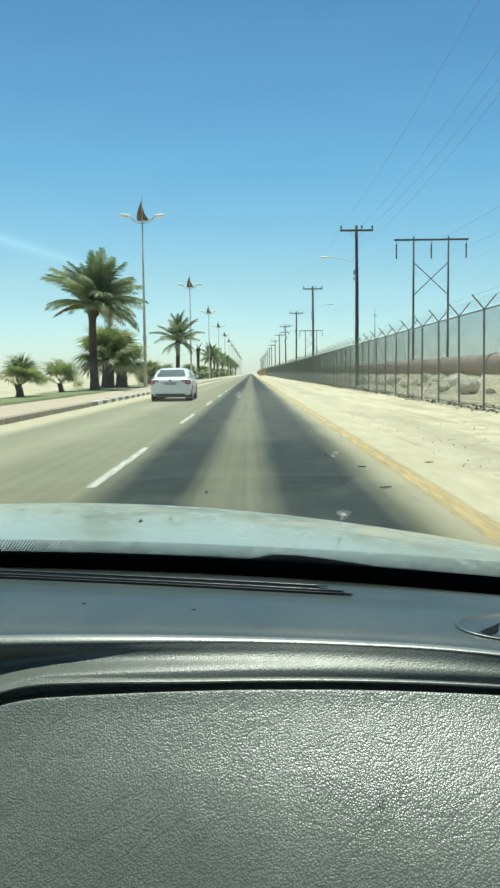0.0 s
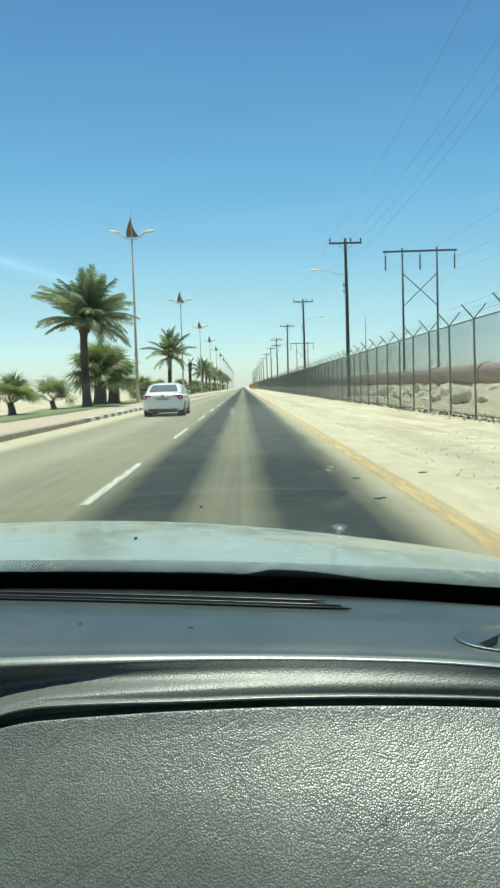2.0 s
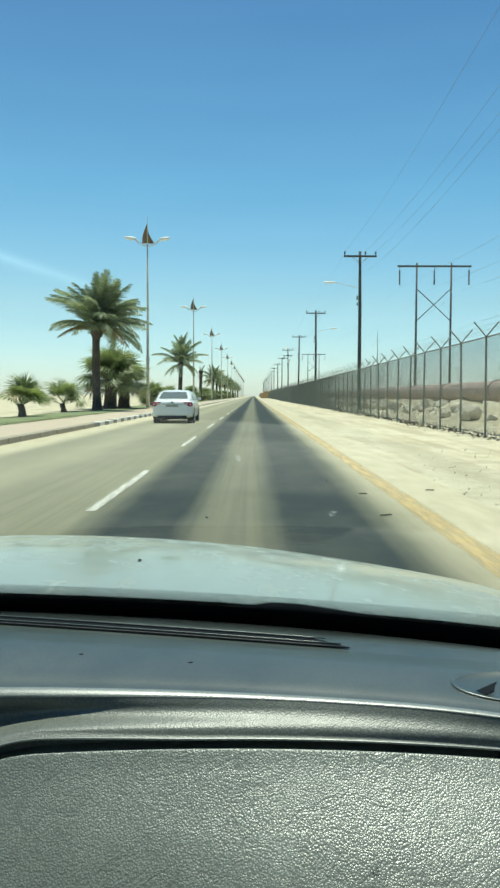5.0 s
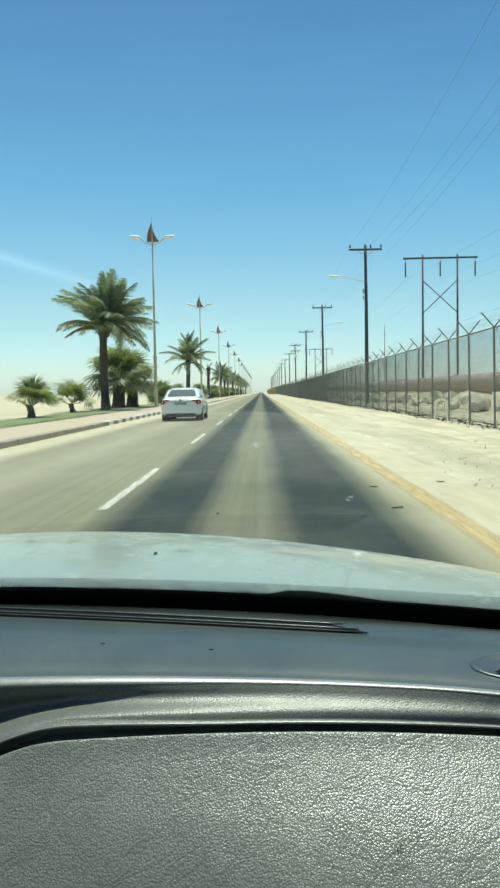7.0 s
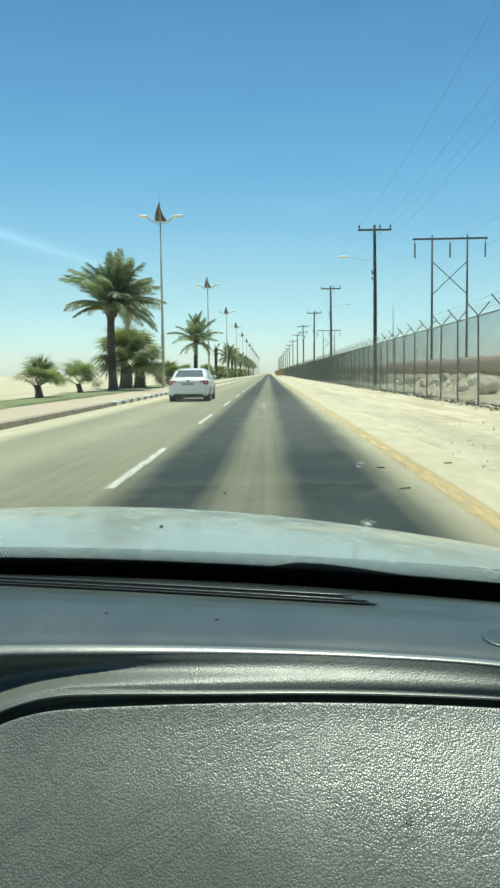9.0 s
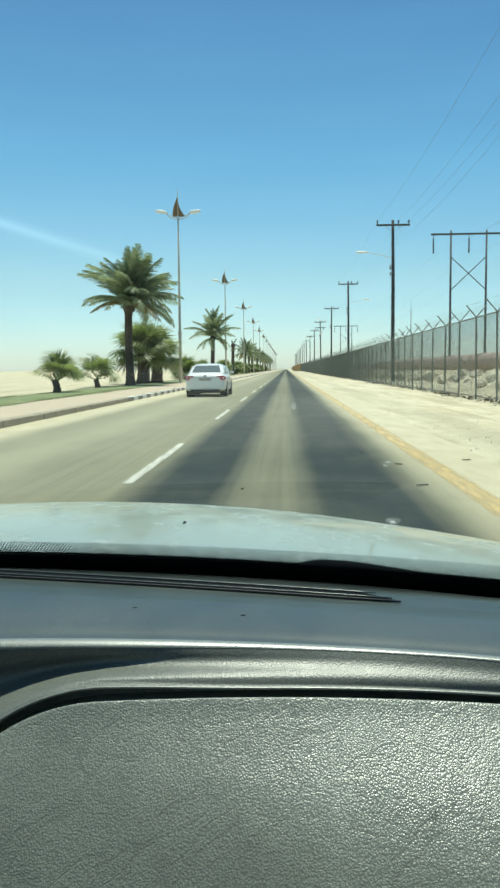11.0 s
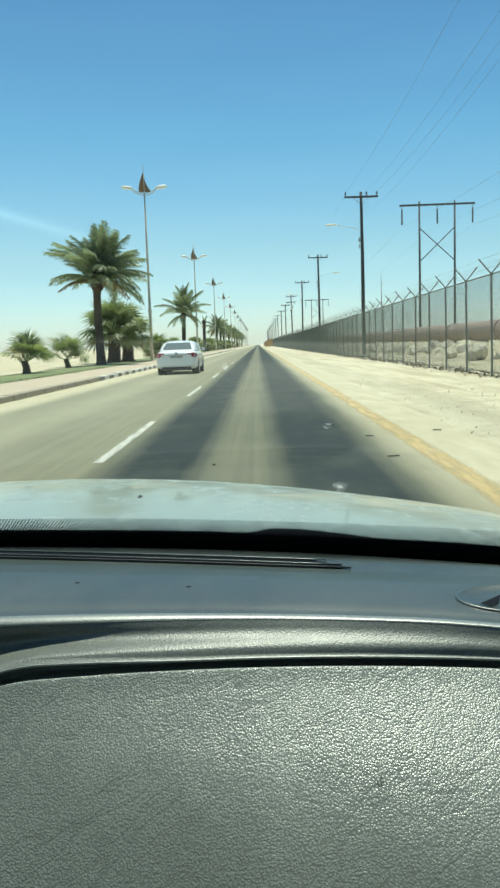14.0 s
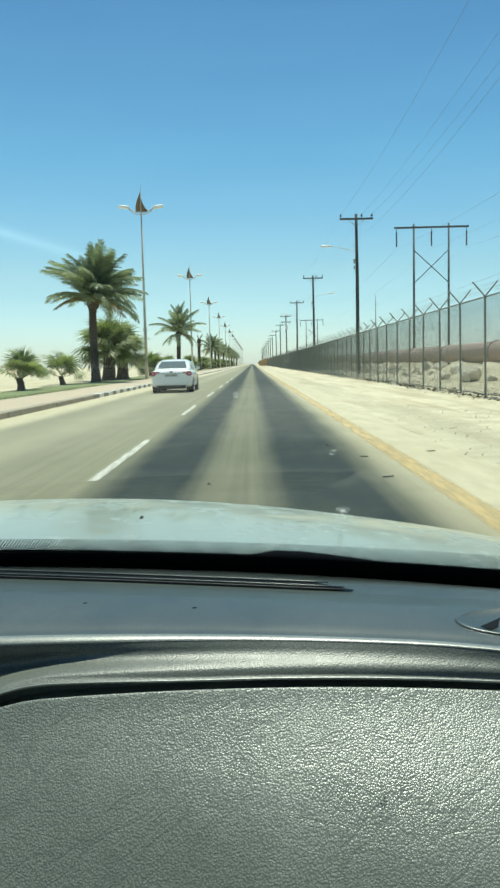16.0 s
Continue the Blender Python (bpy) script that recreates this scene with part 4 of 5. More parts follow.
def second_arm(e):
    """A lower crossarm, hanging fuses and a pale transformer can."""
    bm = bmesh.new()
    box(bm, (-1.25, -0.18, 11.05), (1.25, -0.06, 11.2), 0.01)
    part("crossarm", bm, ARM_WOOD, e)
    for x in (-0.85, 0.75):
        bm = bmesh.new()
        tube(bm, [(x, -0.13, 11.05), (x, -0.13, 10.9), (x + 0.05, -0.13, 10.55)], [0.03, 0.06, 0.05], 6)
        part("fuse", bm, PORCELAIN, e)
    bm = bmesh.new()
    tube(bm, [(0.22, -0.25, 9.35), (0.22, -0.25, 9.4), (0.22, -0.25, 10.3), (0.22, -0.25, 10.36)], [0.2, 0.25, 0.25, 0.18], 14)
    part("transformer", bm, LAMP_HEAD, e, "pale transformer can")


PX, P_STEP, P_Y = 8.5, 44.2, 65.2
base_pole = power_pole()
arm_right = power_pole()
arm_left = power_pole()
street_arm(arm_left, -1)
street_arm(arm_right, 1)
double_pole = power_pole()
second_arm(double_pole)
tagged(double_pole, "dark wooden power pole with two crossarms and a transformer")
pole_at = []
used = {}
for k in range(-7, 16):
    src = arm_left if k % 2 == 0 else (arm_right if k % 4 == 1 else base_pole)
    if k == 3:
        src = double_pole
    y = P_Y + P_STEP * k
    m = pose(PX + rng.uniform(-0.08, 0.08), y, -0.08, rng.uniform(-0.5, 0.5), rng.uniform(-0.7, 0.7), rng.uniform(-3, 3))
    if src.name not in used:
        src.matrix_basis = m
        used[src.name] = 1
    else:
        copy_thing(src, m)
    pole_at.append(m)
# conductors
lines = thing("power_lines", "thin sagging conductors between the wooden poles", "cable")
for x in (-1.24, 0.42, 1.24):
    for a, b in zip(pole_at[:14], pole_at[1:15]):
        p, q = a @ Vector((x, -0.12, 12.84)), b @ Vector((x, -0.12, 12.84))
        bm = bmesh.new()
        tube(bm, [lerp(p, q, t / 12) - Vector((0, 0, 0.55 * 4 * (t / 12) * (1 - t / 12))) for t in range(13)], 0.006, 4)
        part("conductor", bm, WIRE, lines)
for a, b in zip(pole_at[:14], pole_at[1:15]):
    p, q = a @ Vector((0.15, 0, 11.0)), b @ Vector((0.15, 0, 11.0))
    bm = bmesh.new()
    tube(bm, [lerp(p, q, t / 12) - Vector((0, 0, 0.65 * 4 * (t / 12) * (1 - t / 12))) for t in range(13)], 0.006, 4)
    part("conductor", bm, WIRE, lines)


# ---- steel-braced twin-pole pylons further off ----
def twin_pole(m):
    e = thing("twin_pole_pylon", "dark wooden twin-pole pylon with cross bracing behind the fence", "pylon", "twin-pole pylons", at=m)
    for s in (-1, 1):
        bm = bmesh.new()
        tube(bm, [(2.3 * s, 0, -0.5), (2.3 * s, 0, 18.6)], [0.17, 0.12], 10)
        part("pole", bm, ARM_WOOD, e, smooth=True)
        bm = bmesh.new()
        tube(bm, [(-2.3 * s, 0.1 * s, 10.9), (2.3 * s, 0.1 * s, 15.2)], 0.065, 6)
        part("brace", bm, ARM_WOOD, e)
    bm = bmesh.new()
    box(bm, (-4.9, -0.25, 18.0), (4.9, -0.1, 18.25), 0.02)
    part("crossarm", bm, ARM_WOOD, e)
    for x in (-4.6, 0, 4.6):
        bm = bmesh.new()
        tube(bm, [(x, -0.18, 18.0), (x, -0.18, 17.6)], 0.03, 5)
        for j in range(8):
            z = 17.6 - 0.24 * j
            tube(bm, [(x, -0.18, z), (x, -0.18, z - 0.10), (x, -0.18, z - 0.2), (x, -0.18, z - 0.24)], [0.04, 0.13, 0.11, 0.04], 8)
        part("insulator_string", bm, PORCELAIN, e)
    return e


pyl = twin_pole(pose(23.97, 108, 0.3))
copy_thing(pyl, pose(24.5, 330, 0.0))
copy_thing(pyl, pose(25.0, -60, 0.0))
hl = thing("high_lines", "thin high-voltage conductors above the desert", "cable")
for x in (-4.6, 0, 4.6):
    for (xa, ya), (xb, yb) in (((25.0, -60), (23.97, 108)), ((23.97, 108), (24.5, 330))):
        p, q = Vector((xa + x, ya - 0.18, 15.7)), Vector((xb + x, yb - 0.18, 15.7))
        bm = bmesh.new()
        tube(bm, [lerp(p, q, t / 16) - Vector((0, 0, 2.2 * 4 * (t / 16) * (1 - t / 16))) for t in range(17)], 0.010, 4)
        part("conductor", bm, WIRE, hl)

mast = thing("antenna_mast", "thin grey antenna mast far behind the fence", "mast", at=pose(23.0, 150, 0))
bm = bmesh.new()
tube(bm, [(0, 0, 0), (0, 0, 9), (0, 0, 13.2)], [0.09, 0.07, 0.03], 6)
part("mast_tube", bm, GALV, mast)
bm = bmesh.new()
tube(bm, [(-0.5, 0, 11.5), (0.5, 0, 11.5)], 0.03, 5)
part("aerial", bm, GALV, mast)

# ---- pipeline and rubble behind the fence ----
pipeline = thing("pipeline", "rusty pink pipeline on low supports behind the fence", "pipe", at=pose(14.6, 0, 0.1))
for k in range(-22, 24):
    bm = bmesh.new()
    y = 12.0 * k
    tube(bm, [(0, y + 0.02, 1.45), (0, y + 11.9, 1.45)], 0.62, 20)
    tube(bm, [(0, y - 0.06, 1.45), (0, y + 0.06, 1.45)], 0.68, 20)
    part("pipe_length", bm, PIPE, pipeline, smooth=False)
    bm = bmesh.new()
    box(bm, (-0.7, y + 5.6, -0.3), (0.7, y + 6.4, 0.95), 0.04)
    part("support", bm, CONCRETE, pipeline)
bm = bmesh.new()
rows = []
for j in range(150):
    y = -10 + 2.2 * j
    rows.append([(x, y, (0.06 if x < 9.4 else 0.1) + (1.45 if 10.5 < x < 19 else 0.4) * max(0.0, 0.25 + 0.75 * noise.noise(Vector((x * 0.45, y * 0.28, 3)))) * smooth01(8.6, 10.5, x) * (1 - 0.5 * smooth01(12.5, 15, x))) for x in [8.2 + 0.55 * i for i in range(26)]])
grid(bm, rows)
tagged(part("rubble_bank", bm, SAND, smooth=True), "low bank of pale sand and rubble behind the fence", "rubble", kind="stuff")


def boulder(seed, size):
    """A broken stone: a ball cut flat by a dozen chance planes."""
    r = random.Random(seed)
    cuts = []
    for _ in range(13):
        d = Vector((r.gauss(0, 1), r.gauss(0, 1), r.gauss(0, 1))).normalized()
        cuts.append((d, r.uniform(0.55, 0.92)))
    bm = bmesh.new()
    bmesh.ops.create_icosphere(bm, subdivisions=3, radius=1.0)
    for v in bm.verts:
        d = v.co.normalized()
        q = min([1.0] + [k / d.dot(c) for c, k in cuts if d.dot(c) > 0.05])
        v.co = d * (q + 0.05 * noise.noise(d * 5 + Vector((0, seed, 0))))
        v.co.z = max(-0.6, v.co.z * 0.85)
    bmesh.ops.scale(bm, vec=(size, size * 0.9, size), verts=bm.verts)
    return bm


rocks = [tagged(part("boulder", boulder(3 + 7 * i, 0.5), ROCK), "pale angular boulder lying behind the fence", "rock", "boulders behind the fence") for i in range(4)]
rk = random.Random(21)
for i in range(190):
    y = 22 + 0.66 * i + rk.uniform(-0.8, 0.8)
    x = rk.uniform(9.2, 12.6)
    s = 0.25 + 1.1 * rk.random() ** 2
    m = pose(x, y, 0.22 * s + rk.uniform(0.05, 0.3), rk.uniform(-15, 15), rk.uniform(-15, 15), rk.uniform(0, 360)) @ Matrix.Scale(s, 4)
    if i < 4:
        rocks[i].matrix_basis = m
    else:
        c = copy_thing(rocks[i % 4], m)
        c.scale = (s, s, s)
# dry scrub and stones along the foot of the fence
verts, faces = [], []
for i in range(5200):
    y = rk.uniform(14, 200)
    x = FX + rk.gauss(0.1, 0.28)
    z = ground_height(x, y)
    h, a, w = rk.uniform(0.01, 0.07), rk.uniform(0, 6.28), rk.uniform(0.03, 0.09)
    k0 = len(verts)
    verts += [(x - w * math.cos(a), y - w * math.sin(a), z), (x + w * math.cos(a), y + w * math.sin(a), z), (x + rk.uniform(-0.1, 0.1), y + rk.uniform(-0.1, 0.1), z + h)]
    faces.append((k0, k0 + 1, k0 + 2))
tagged(raw("dry_scrub", verts, faces, plain("brown_scrub", (0.13, 0.11, 0.07), (0.26, 0.22, 0.14), 3, 0.95, bump=0)), "dry scrub along the foot of the fence", "scrub", kind="stuff")
verts, faces = [], []
for i in range(700):
    x = 2.6 + abs(rk.gauss(0, 1.8))
    if x > 6.9 or rk.random() < 0.25:
        x = FX + rk.gauss(0, 0.3)
    y = rk.uniform(5, 90) if i < 160 else rk.uniform(5, 24)
    s = 0.004 + 0.03 * rk.random() ** 3 * (2.6 if x > 6.2 else 1)
    z = ground_height(x, y) + s * 0.2
    k0 = len(verts)
    verts += [(x - s, y - s * 0.6, z - s), (x + s * 0.9, y - s * 0.7, z - s), (x + s * 0.2, y + s, z - s), (x + rk.uniform(-0.3, 0.3) * s, y, z + s * 0.8)]
    faces += [(k0, k0 + 1, k0 + 3), (k0 + 1, k0 + 2, k0 + 3), (k0 + 2, k0, k0 + 3)]
tagged(raw("pebbles", verts, faces, ROCK), "loose pebbles scattered on the sandy shoulder", "pebbles", kind="stuff")


# ---- street lamps on the left ----
def street_lamp():
    e = thing("street_lamp", "tall cream twin-arm street lamp with a bronze sail ornament", "street lamp", "street lamps along the pavement")
    H = 13.55
    bm = bmesh.new()
    tube(bm, [(0, 0, -0.2), (0, 0, 0.02), (0, 0, 0.05)], [0.24, 0.24, 0.18], 12)
    part("base_plate", bm, LAMP_PAINT, e)
    bm = bmesh.new()
    tube(bm, [(0, 0, 0), (0, 0, 4.0), (0, 0, 4.1), (0, 0, 9), (0, 0, H)], [0.145, 0.13, 0.115, 0.09, 0.06], 12)
    part("mast", bm, LAMP_PAINT, e, smooth=True)
    bm = bmesh.new()
    tube(bm, [(0, 0, 3.95), (0, 0, 4.2)], 0.165, 12)
    part("collar", bm, LAMP_PAINT, e)
    for s in (-1, 1):
        bm = bmesh.new()
        for dz in (0.0, -0.16):
            tube(bm, [(0, 0, H + dz), (0.35 * s, 0, H + 0.05 + dz), (0.75 * s, 0, H + 0.22 + dz), (1.05 * s, 0, H + 0.45 + dz * 0.2)], 0.035, 6)
        part("arm", bm, LAMP_PAINT, e, smooth=True)
        bm = bmesh.new()
        pr = [(0.95, 0.05), (1.05, 0.13), (1.35, 0.16), (1.75, 0.13), (1.88, 0.03)]
        tube(bm, [(s * x, 0, H + 0.42 + 0.14 * (x - 0.95)) for x, _ in pr], [q for _, q in pr], 8)
        part("lamp_head", bm, LAMP_HEAD, e, "pale yellowish lamp head", smooth=True)
    bm = bmesh.new()
    tube(bm, [(0, 0, H), (0, 0, H + 1.7), (0, 0, H + 2.35)], [0.035, 0.025, 0.012], 6)
    part("finial", bm, LAMP_PAINT, e)
    # curved sail: two plates that meet at the finial
    for s, w, top, bulge in ((-1, 0.52, 1.62, 1.0), (1, 0.58, 1.3, -0.55)):
        bm = bmesh.new()
        rows_ = []
        for k in range(13):
            t = k / 12
            if s < 0:
                ww = w * (math.sin(math.pi * min(1, 0.18 + 0.82 * (1 - t)) * 0.62 + 0.2) ** 1.0) * (1 - t) ** 0.55
            else:
                ww = w * (1 - t) ** 1.7 * (0.72 + 0.28 * (1 - t)) + 0.02
            z = H + 0.10 + top * t
            rows_.append([(s * ww * u, 0.07 * math.sin(math.pi * u) * (1 - t), z) for u in (0.0, 0.35, 0.7, 1.0)])
        grid(bm, rows_)
        bmesh.ops.solidify(bm, geom=bm.faces[:], thickness=0.02)
        part("sail", bm, SAIL, e, "bronze sail-shaped plate", smooth=True)
    return e


lamp = street_lamp()
LX, L_STEP, L_Y = -8.85, 51.6, 67.4
for k in range(-6, 14):
    m = pose(LX, L_Y + L_STEP * k, 0.18, rng.uniform(-0.3, 0.3), rng.uniform(-0.3, 0.3), rng.uniform(-4, 4))
    if k == -6:
        lamp.matrix_basis = m
    else:
        copy_thing(lamp, m)


# ---- palms ----
def frond_mesh(name, length, droop, mat, seed, leaflets=84, leaf_len=0.74):
    """One feather leaf: an arched rib with two combs of leaflets; it leaves along +x and arches up, then down."""
    r = random.Random(seed)
    verts, faces = [], []

    def rib(t):
        x = length * (t - 0.10 * droop * t ** 3)
        z = length * (0.30 * t - (0.30 + 0.42 * droop) * t ** 2.2)
        return Vector((x, 0.08 * length * math.sin(2.2 * t + seed) * t, z))
    n = 12
    for i in range(n):
        a, b = rib(i / n), rib((i + 1) / n)
        w0, w1 = 0.028 * (1 - i / n) + 0.006, 0.028 * (1 - (i + 1) / n) + 0.006
        k0 = len(verts)
        verts += [a + Vector((0, -w0, 0)), a + Vector((0, w0, 0)), a + Vector((0, 0, -w0)), b + Vector((0, -w1, 0)), b + Vector((0, w1, 0)), b + Vector((0, 0, -w1))]
        faces += [(k0, k0 + 1, k0 + 4, k0 + 3), (k0 + 1, k0 + 2, k0 + 5, k0 + 4), (k0 + 2, k0, k0 + 3, k0 + 5)]
    for i in range(leaflets):
        t = 0.14 + 0.86 * i / leaflets
        p = rib(t)
        tan = (rib(min(1, t + 0.02)) - rib(t - 0.02)).normalized()
        side = Vector((0, 1, 0))
        up = tan.cross(side) * -1
        ll = leaf_len * math.sin(math.pi * (0.16 + 0.80 * t)) ** 0.6 * r.uniform(0.8, 1.1)
        for s in (-1, 1):
            ang = radians(r.uniform(32, 52))
            d = (tan * math.cos(ang) + side * s * math.sin(ang) + up * r.uniform(0.05, 0.5)).normalized()
            w = (tan * r.uniform(0.5, 1.0) + up * r.uniform(-0.9, 0.9)).normalized() * 0.018
            k0 = len(verts)
            m_ = p + d * ll * 0.5 + Vector((0, 0, -0.02))
            e_ = p + d * ll + Vector((0, 0, -0.16 * ll - 0.1 * ll * r.random()))
            verts += [p - w, p + w, m_ + w * 1.5, e_, m_ - w * 1.5]
            faces += [(k0, k0 + 1, k0 + 2, k0 + 4), (k0 + 4, k0 + 2, k0 + 3)]
    me = bpy.data.meshes.new(name)
    me.from_pydata(verts, [], faces)
    me.update()
    me.materials.append(mat)
    return me


FRONDS = [frond_mesh("frond", 3.3, d, LEAF, s) for d, s in ((0.08, 1), (0.35, 2), (0.65, 3), (0.95, 4))]
DRY_FRONDS = [frond_mesh("frond", 2.6, 1.5, DRY_LEAF, 8), frond_mesh("frond", 2.9, 1.1, DRY_LEAF, 9)]


def trunk_mesh(height, r0, r1, seed):
    """A scaly trunk: rings of leaf-base stubs."""
    r = random.Random(seed)
    bm = bmesh.new()
    n = int(height / 0.11)
    rows_ = []
    for i in range(n + 1):
        t = i / n
        rad = lerp(r0, r1, t) * (1 + 0.35 * math.exp(-t * 14)) * (1 + 0.25 * smooth01(0.88, 1.0, t))
        off = 0.5 * (i % 2)
        rows_.append([(rad * (1 + (0.16 if (k + i) % 2 else -0.04) + r.uniform(-0.05, 0.05)) * math.cos(2 * math.pi * (k + off) / 12) + 0.06 * math.sin(3 * t + seed), rad * (1 + (0.16 if (k + i) % 2 else -0.04)) * math.sin(2 * math.pi * (k + off) / 12), height * t) for k in range(12)])
    grid(bm, rows_, closed=True)
    return bm


def date_palm(label, height, spread, seed, count=46, wind=0.25, at=None, dead=False, low=-10):
    r = random.Random(seed)
    e = thing("date_palm", label, "palm tree", "palms in the verge", at=at)
    part("trunk", trunk_mesh(height, 0.27, 0.23, seed), BARK, e, "scaly brown trunk", smooth=False)
    top = Vector((0.06 * math.sin(3 + seed), 0, height - 0.05))
    bm = bmesh.new()
    bmesh.ops.create_icosphere(bm, subdivisions=2, radius=0.42, matrix=Matrix.Translation(top + Vector((0, 0, 0.05))) @ Matrix.Diagonal((1, 1, 1.1, 1)))
    for v in bm.verts:
        v.co += (v.co - top).normalized() * 0.12 * noise.noise(v.co * 5)
    part("crown_heart", bm, BARK, e)
    for i in range(count):
        a = i * 137.5 + r.uniform(-12, 12)
        t = i / count
        if dead:
            me, el = DRY_FRONDS[i % 2], r.uniform(-88, -62)
            if t > 0.85:
                me, el = FRONDS[0], r.uniform(60, 85)
        else:
            el = lerp(88, low, t ** 1.25) + r.uniform(-13, 13)
            me = FRONDS[min(3, int(lerp(0.2, 3.9, t)))] if t < 0.965 else DRY_FRONDS[i % 2]
        s = spread * r.uniform(0.72, 1.12) * (0.42 if dead else 1)
        # the wind bends the leaves to the right
        ex = Euler((radians(r.uniform(-25, 25)), radians(-el * (1 - 0.25 * wind)), radians(a)))
        m = Matrix.Translation(top + Vector((0, 0, lerp(0.35, -0.05, t)))) @ Matrix.Rotation(radians(wind * 22), 4, "Y") @ ex.to_matrix().to_4x4() @ Matrix.Scale(s, 4)
        piece("frond", me, m, e)
    return e


def fan_leaf_mesh(seed, blades=22, size=1.0):
    """A fan leaf on its stalk, leaving along +x."""
    r = random.Random(seed)
    verts, faces = [], []
    k0 = 0
    verts += [Vector((0, -0.02, 0)), Vector((0, 0.02, 0)), Vector((0.9, 0.012, 0.1)), Vector((0.9, -0.012, 0.1)), Vector((0.45, 0, -0.0))]
    faces += [(0, 1, 2, 3), (0, 4, 3), (1, 2, 4)]
    c = Vector((0.88, 0, 0.10))
    for i in range(blades):
        a = radians(lerp(-118, 118, i / (blades - 1)) + r.uniform(-3, 3))
        ll = size * 0.95 * (1 - 0.28 * abs(a) / 2.0) * r.uniform(0.85, 1.08)
        d = Vector((math.cos(a), math.sin(a), 0.0))
        q = Vector((-d.y, d.x, 0))
        fold = 0.05 * (1 if i % 2 else -1)
        k0 = len(verts)
        p1 = c + d * ll * 0.55 + Vector((0, 0, 0.02 + fold))
        tip = c + d * ll + Vector((0, 0, -0.20 * ll - 0.18 * r.random()))
        verts += [c - q * 0.012, c + q * 0.012, p1 + q * 0.036, tip, p1 - q * 0.036]
        faces += [(k0, k0 + 1, k0 + 2, k0 + 4), (k0 + 4, k0 + 2, k0 + 3)]
    me = bpy.data.meshes.new("fan_leaf")
    me.from_pydata(verts, [], faces)
    me.update()
    me.materials.append(FAN_LEAF)
    return me


FANS = [fan_leaf_mesh(s, 28 + s) for s in range(4)]
DRY_FAN = fan_leaf_mesh(9)
DRY_FAN.materials[0] = DRY_LEAF


def fan_palm(label, height, size, seed, count=34, low=-45, at=None, trunk_r=0.34, loose=0.0):
    """loose: how unevenly the leaves stand, from 0 to 1."""
    r = random.Random(seed)
    e = thing("fan_palm", label, "palm tree", "palms in the verge", at=at)
    part("trunk", trunk_mesh(max(0.25, height), trunk_r, trunk_r * 0.8, seed), BARK, e, "shaggy dark trunk")
    for i in range(count):
        t = i / count
        el = lerp(82, low, t) + r.uniform(-8, 8) * (1 + 2 * loose)
        me = FANS[i % 4] if t < 0.9 else DRY_FAN
        m = Matrix.Translation((0, 0, height * lerp(1.0, 0.86, t))) @ Matrix.Rotation(radians(16 * loose), 4, "Y") @ Euler((radians(r.uniform(-30, 30)), radians(-el), radians(i * 137.5 + r.uniform(-15, 15) * (1 + 2 * loose)))).to_matrix().to_4x4() @ Matrix.Scale(size * r.uniform(0.85 - 0.2 * loose, 1.1 + 0.25 * loose), 4)
        piece("fan_leaf", me, m, e)
    return e


G = 0.18
date_palm("tall date palm with a full wind-blown crown on the verge", 5.3, 1.12, 3, 74, 0.55, pose(-10.65, 54.8, G, 0, 0, 10), low=12)
fan_palm("leafy fan palm with a shaggy short trunk beside the tall palm", 2.3, 1.6, 5, 44, -22, pose(-11.0, 62.0, G), 0.45)
fan_palm("leafy fan palm with a shaggy short trunk beside the tall palm", 2.2, 1.5, 6, 40, -24, pose(-10.4, 64.5, G), 0.42)
fan_palm("small young fan palm growing in the turf", 0.62, 0.92, 7, 18, 8, pose(-11.05, 38.2, G), 0.17, 1.0)
fan_palm("small young fan palm growing in the turf", 0.55, 0.86, 8, 14, 10, pose(-11.6, 49.0, G), 0.16, 0.9)
date_palm("date palm with spread drooping leaves on the verge", 5.2, 1.12, 11, 40, 0.2, pose(-9.8, 108, G))
fan_palm("low bushy fan palm beside the pavement", 0.5, 1.25, 12, 40, -20, pose(-10.9, 88, G), 0.4)
fan_palm("low bushy fan palm beside the pavement", 0.5, 1.1, 13, 34, -20, pose(-9.9, 95, G), 0.4)
pr = random.Random(77)
fd = date_palm("date palm with a spreading crown on the verge", 5.0, 1.1, 15, 36, 0.2, pose(-10.3, 205, G))
dd = date_palm("dead date palm with hanging brown leaves", 5.4, 1.0, 16, 30, 0.0, pose(-9.8, 150, G), True)
ff = fan_palm("bushy fan palm on the verge", 1.0, 1.15, 17, 26, -40, pose(-10.2, 165, G))
for k, y in enumerate((188, 232, 255, 276, 300, 322, 350, 372, 400, 430, 470, 520)):
    copy_thing(fd if k % 3 else ff, pose(-10.3 + pr.uniform(-0.6, 0.6), y, G, 0, 0, pr.uniform(0, 360)))
for y in (140, 196, 244, 290):
    copy_thing(ff, pose(-10.3 + pr.uniform(-0.8, 0.8), y, G, 0, 0, pr.uniform(0, 360)))
for src, y in ((fd, -157), (ff, -148), (ff, -127), (dd, -98), (dd, -54), (ff, -47), (ff, -13), (fd, -3)):
    copy_thing(src, pose(-10.4 + pr.uniform(-0.3, 0.3), y, G, 0, 0, pr.uniform(0, 360)))

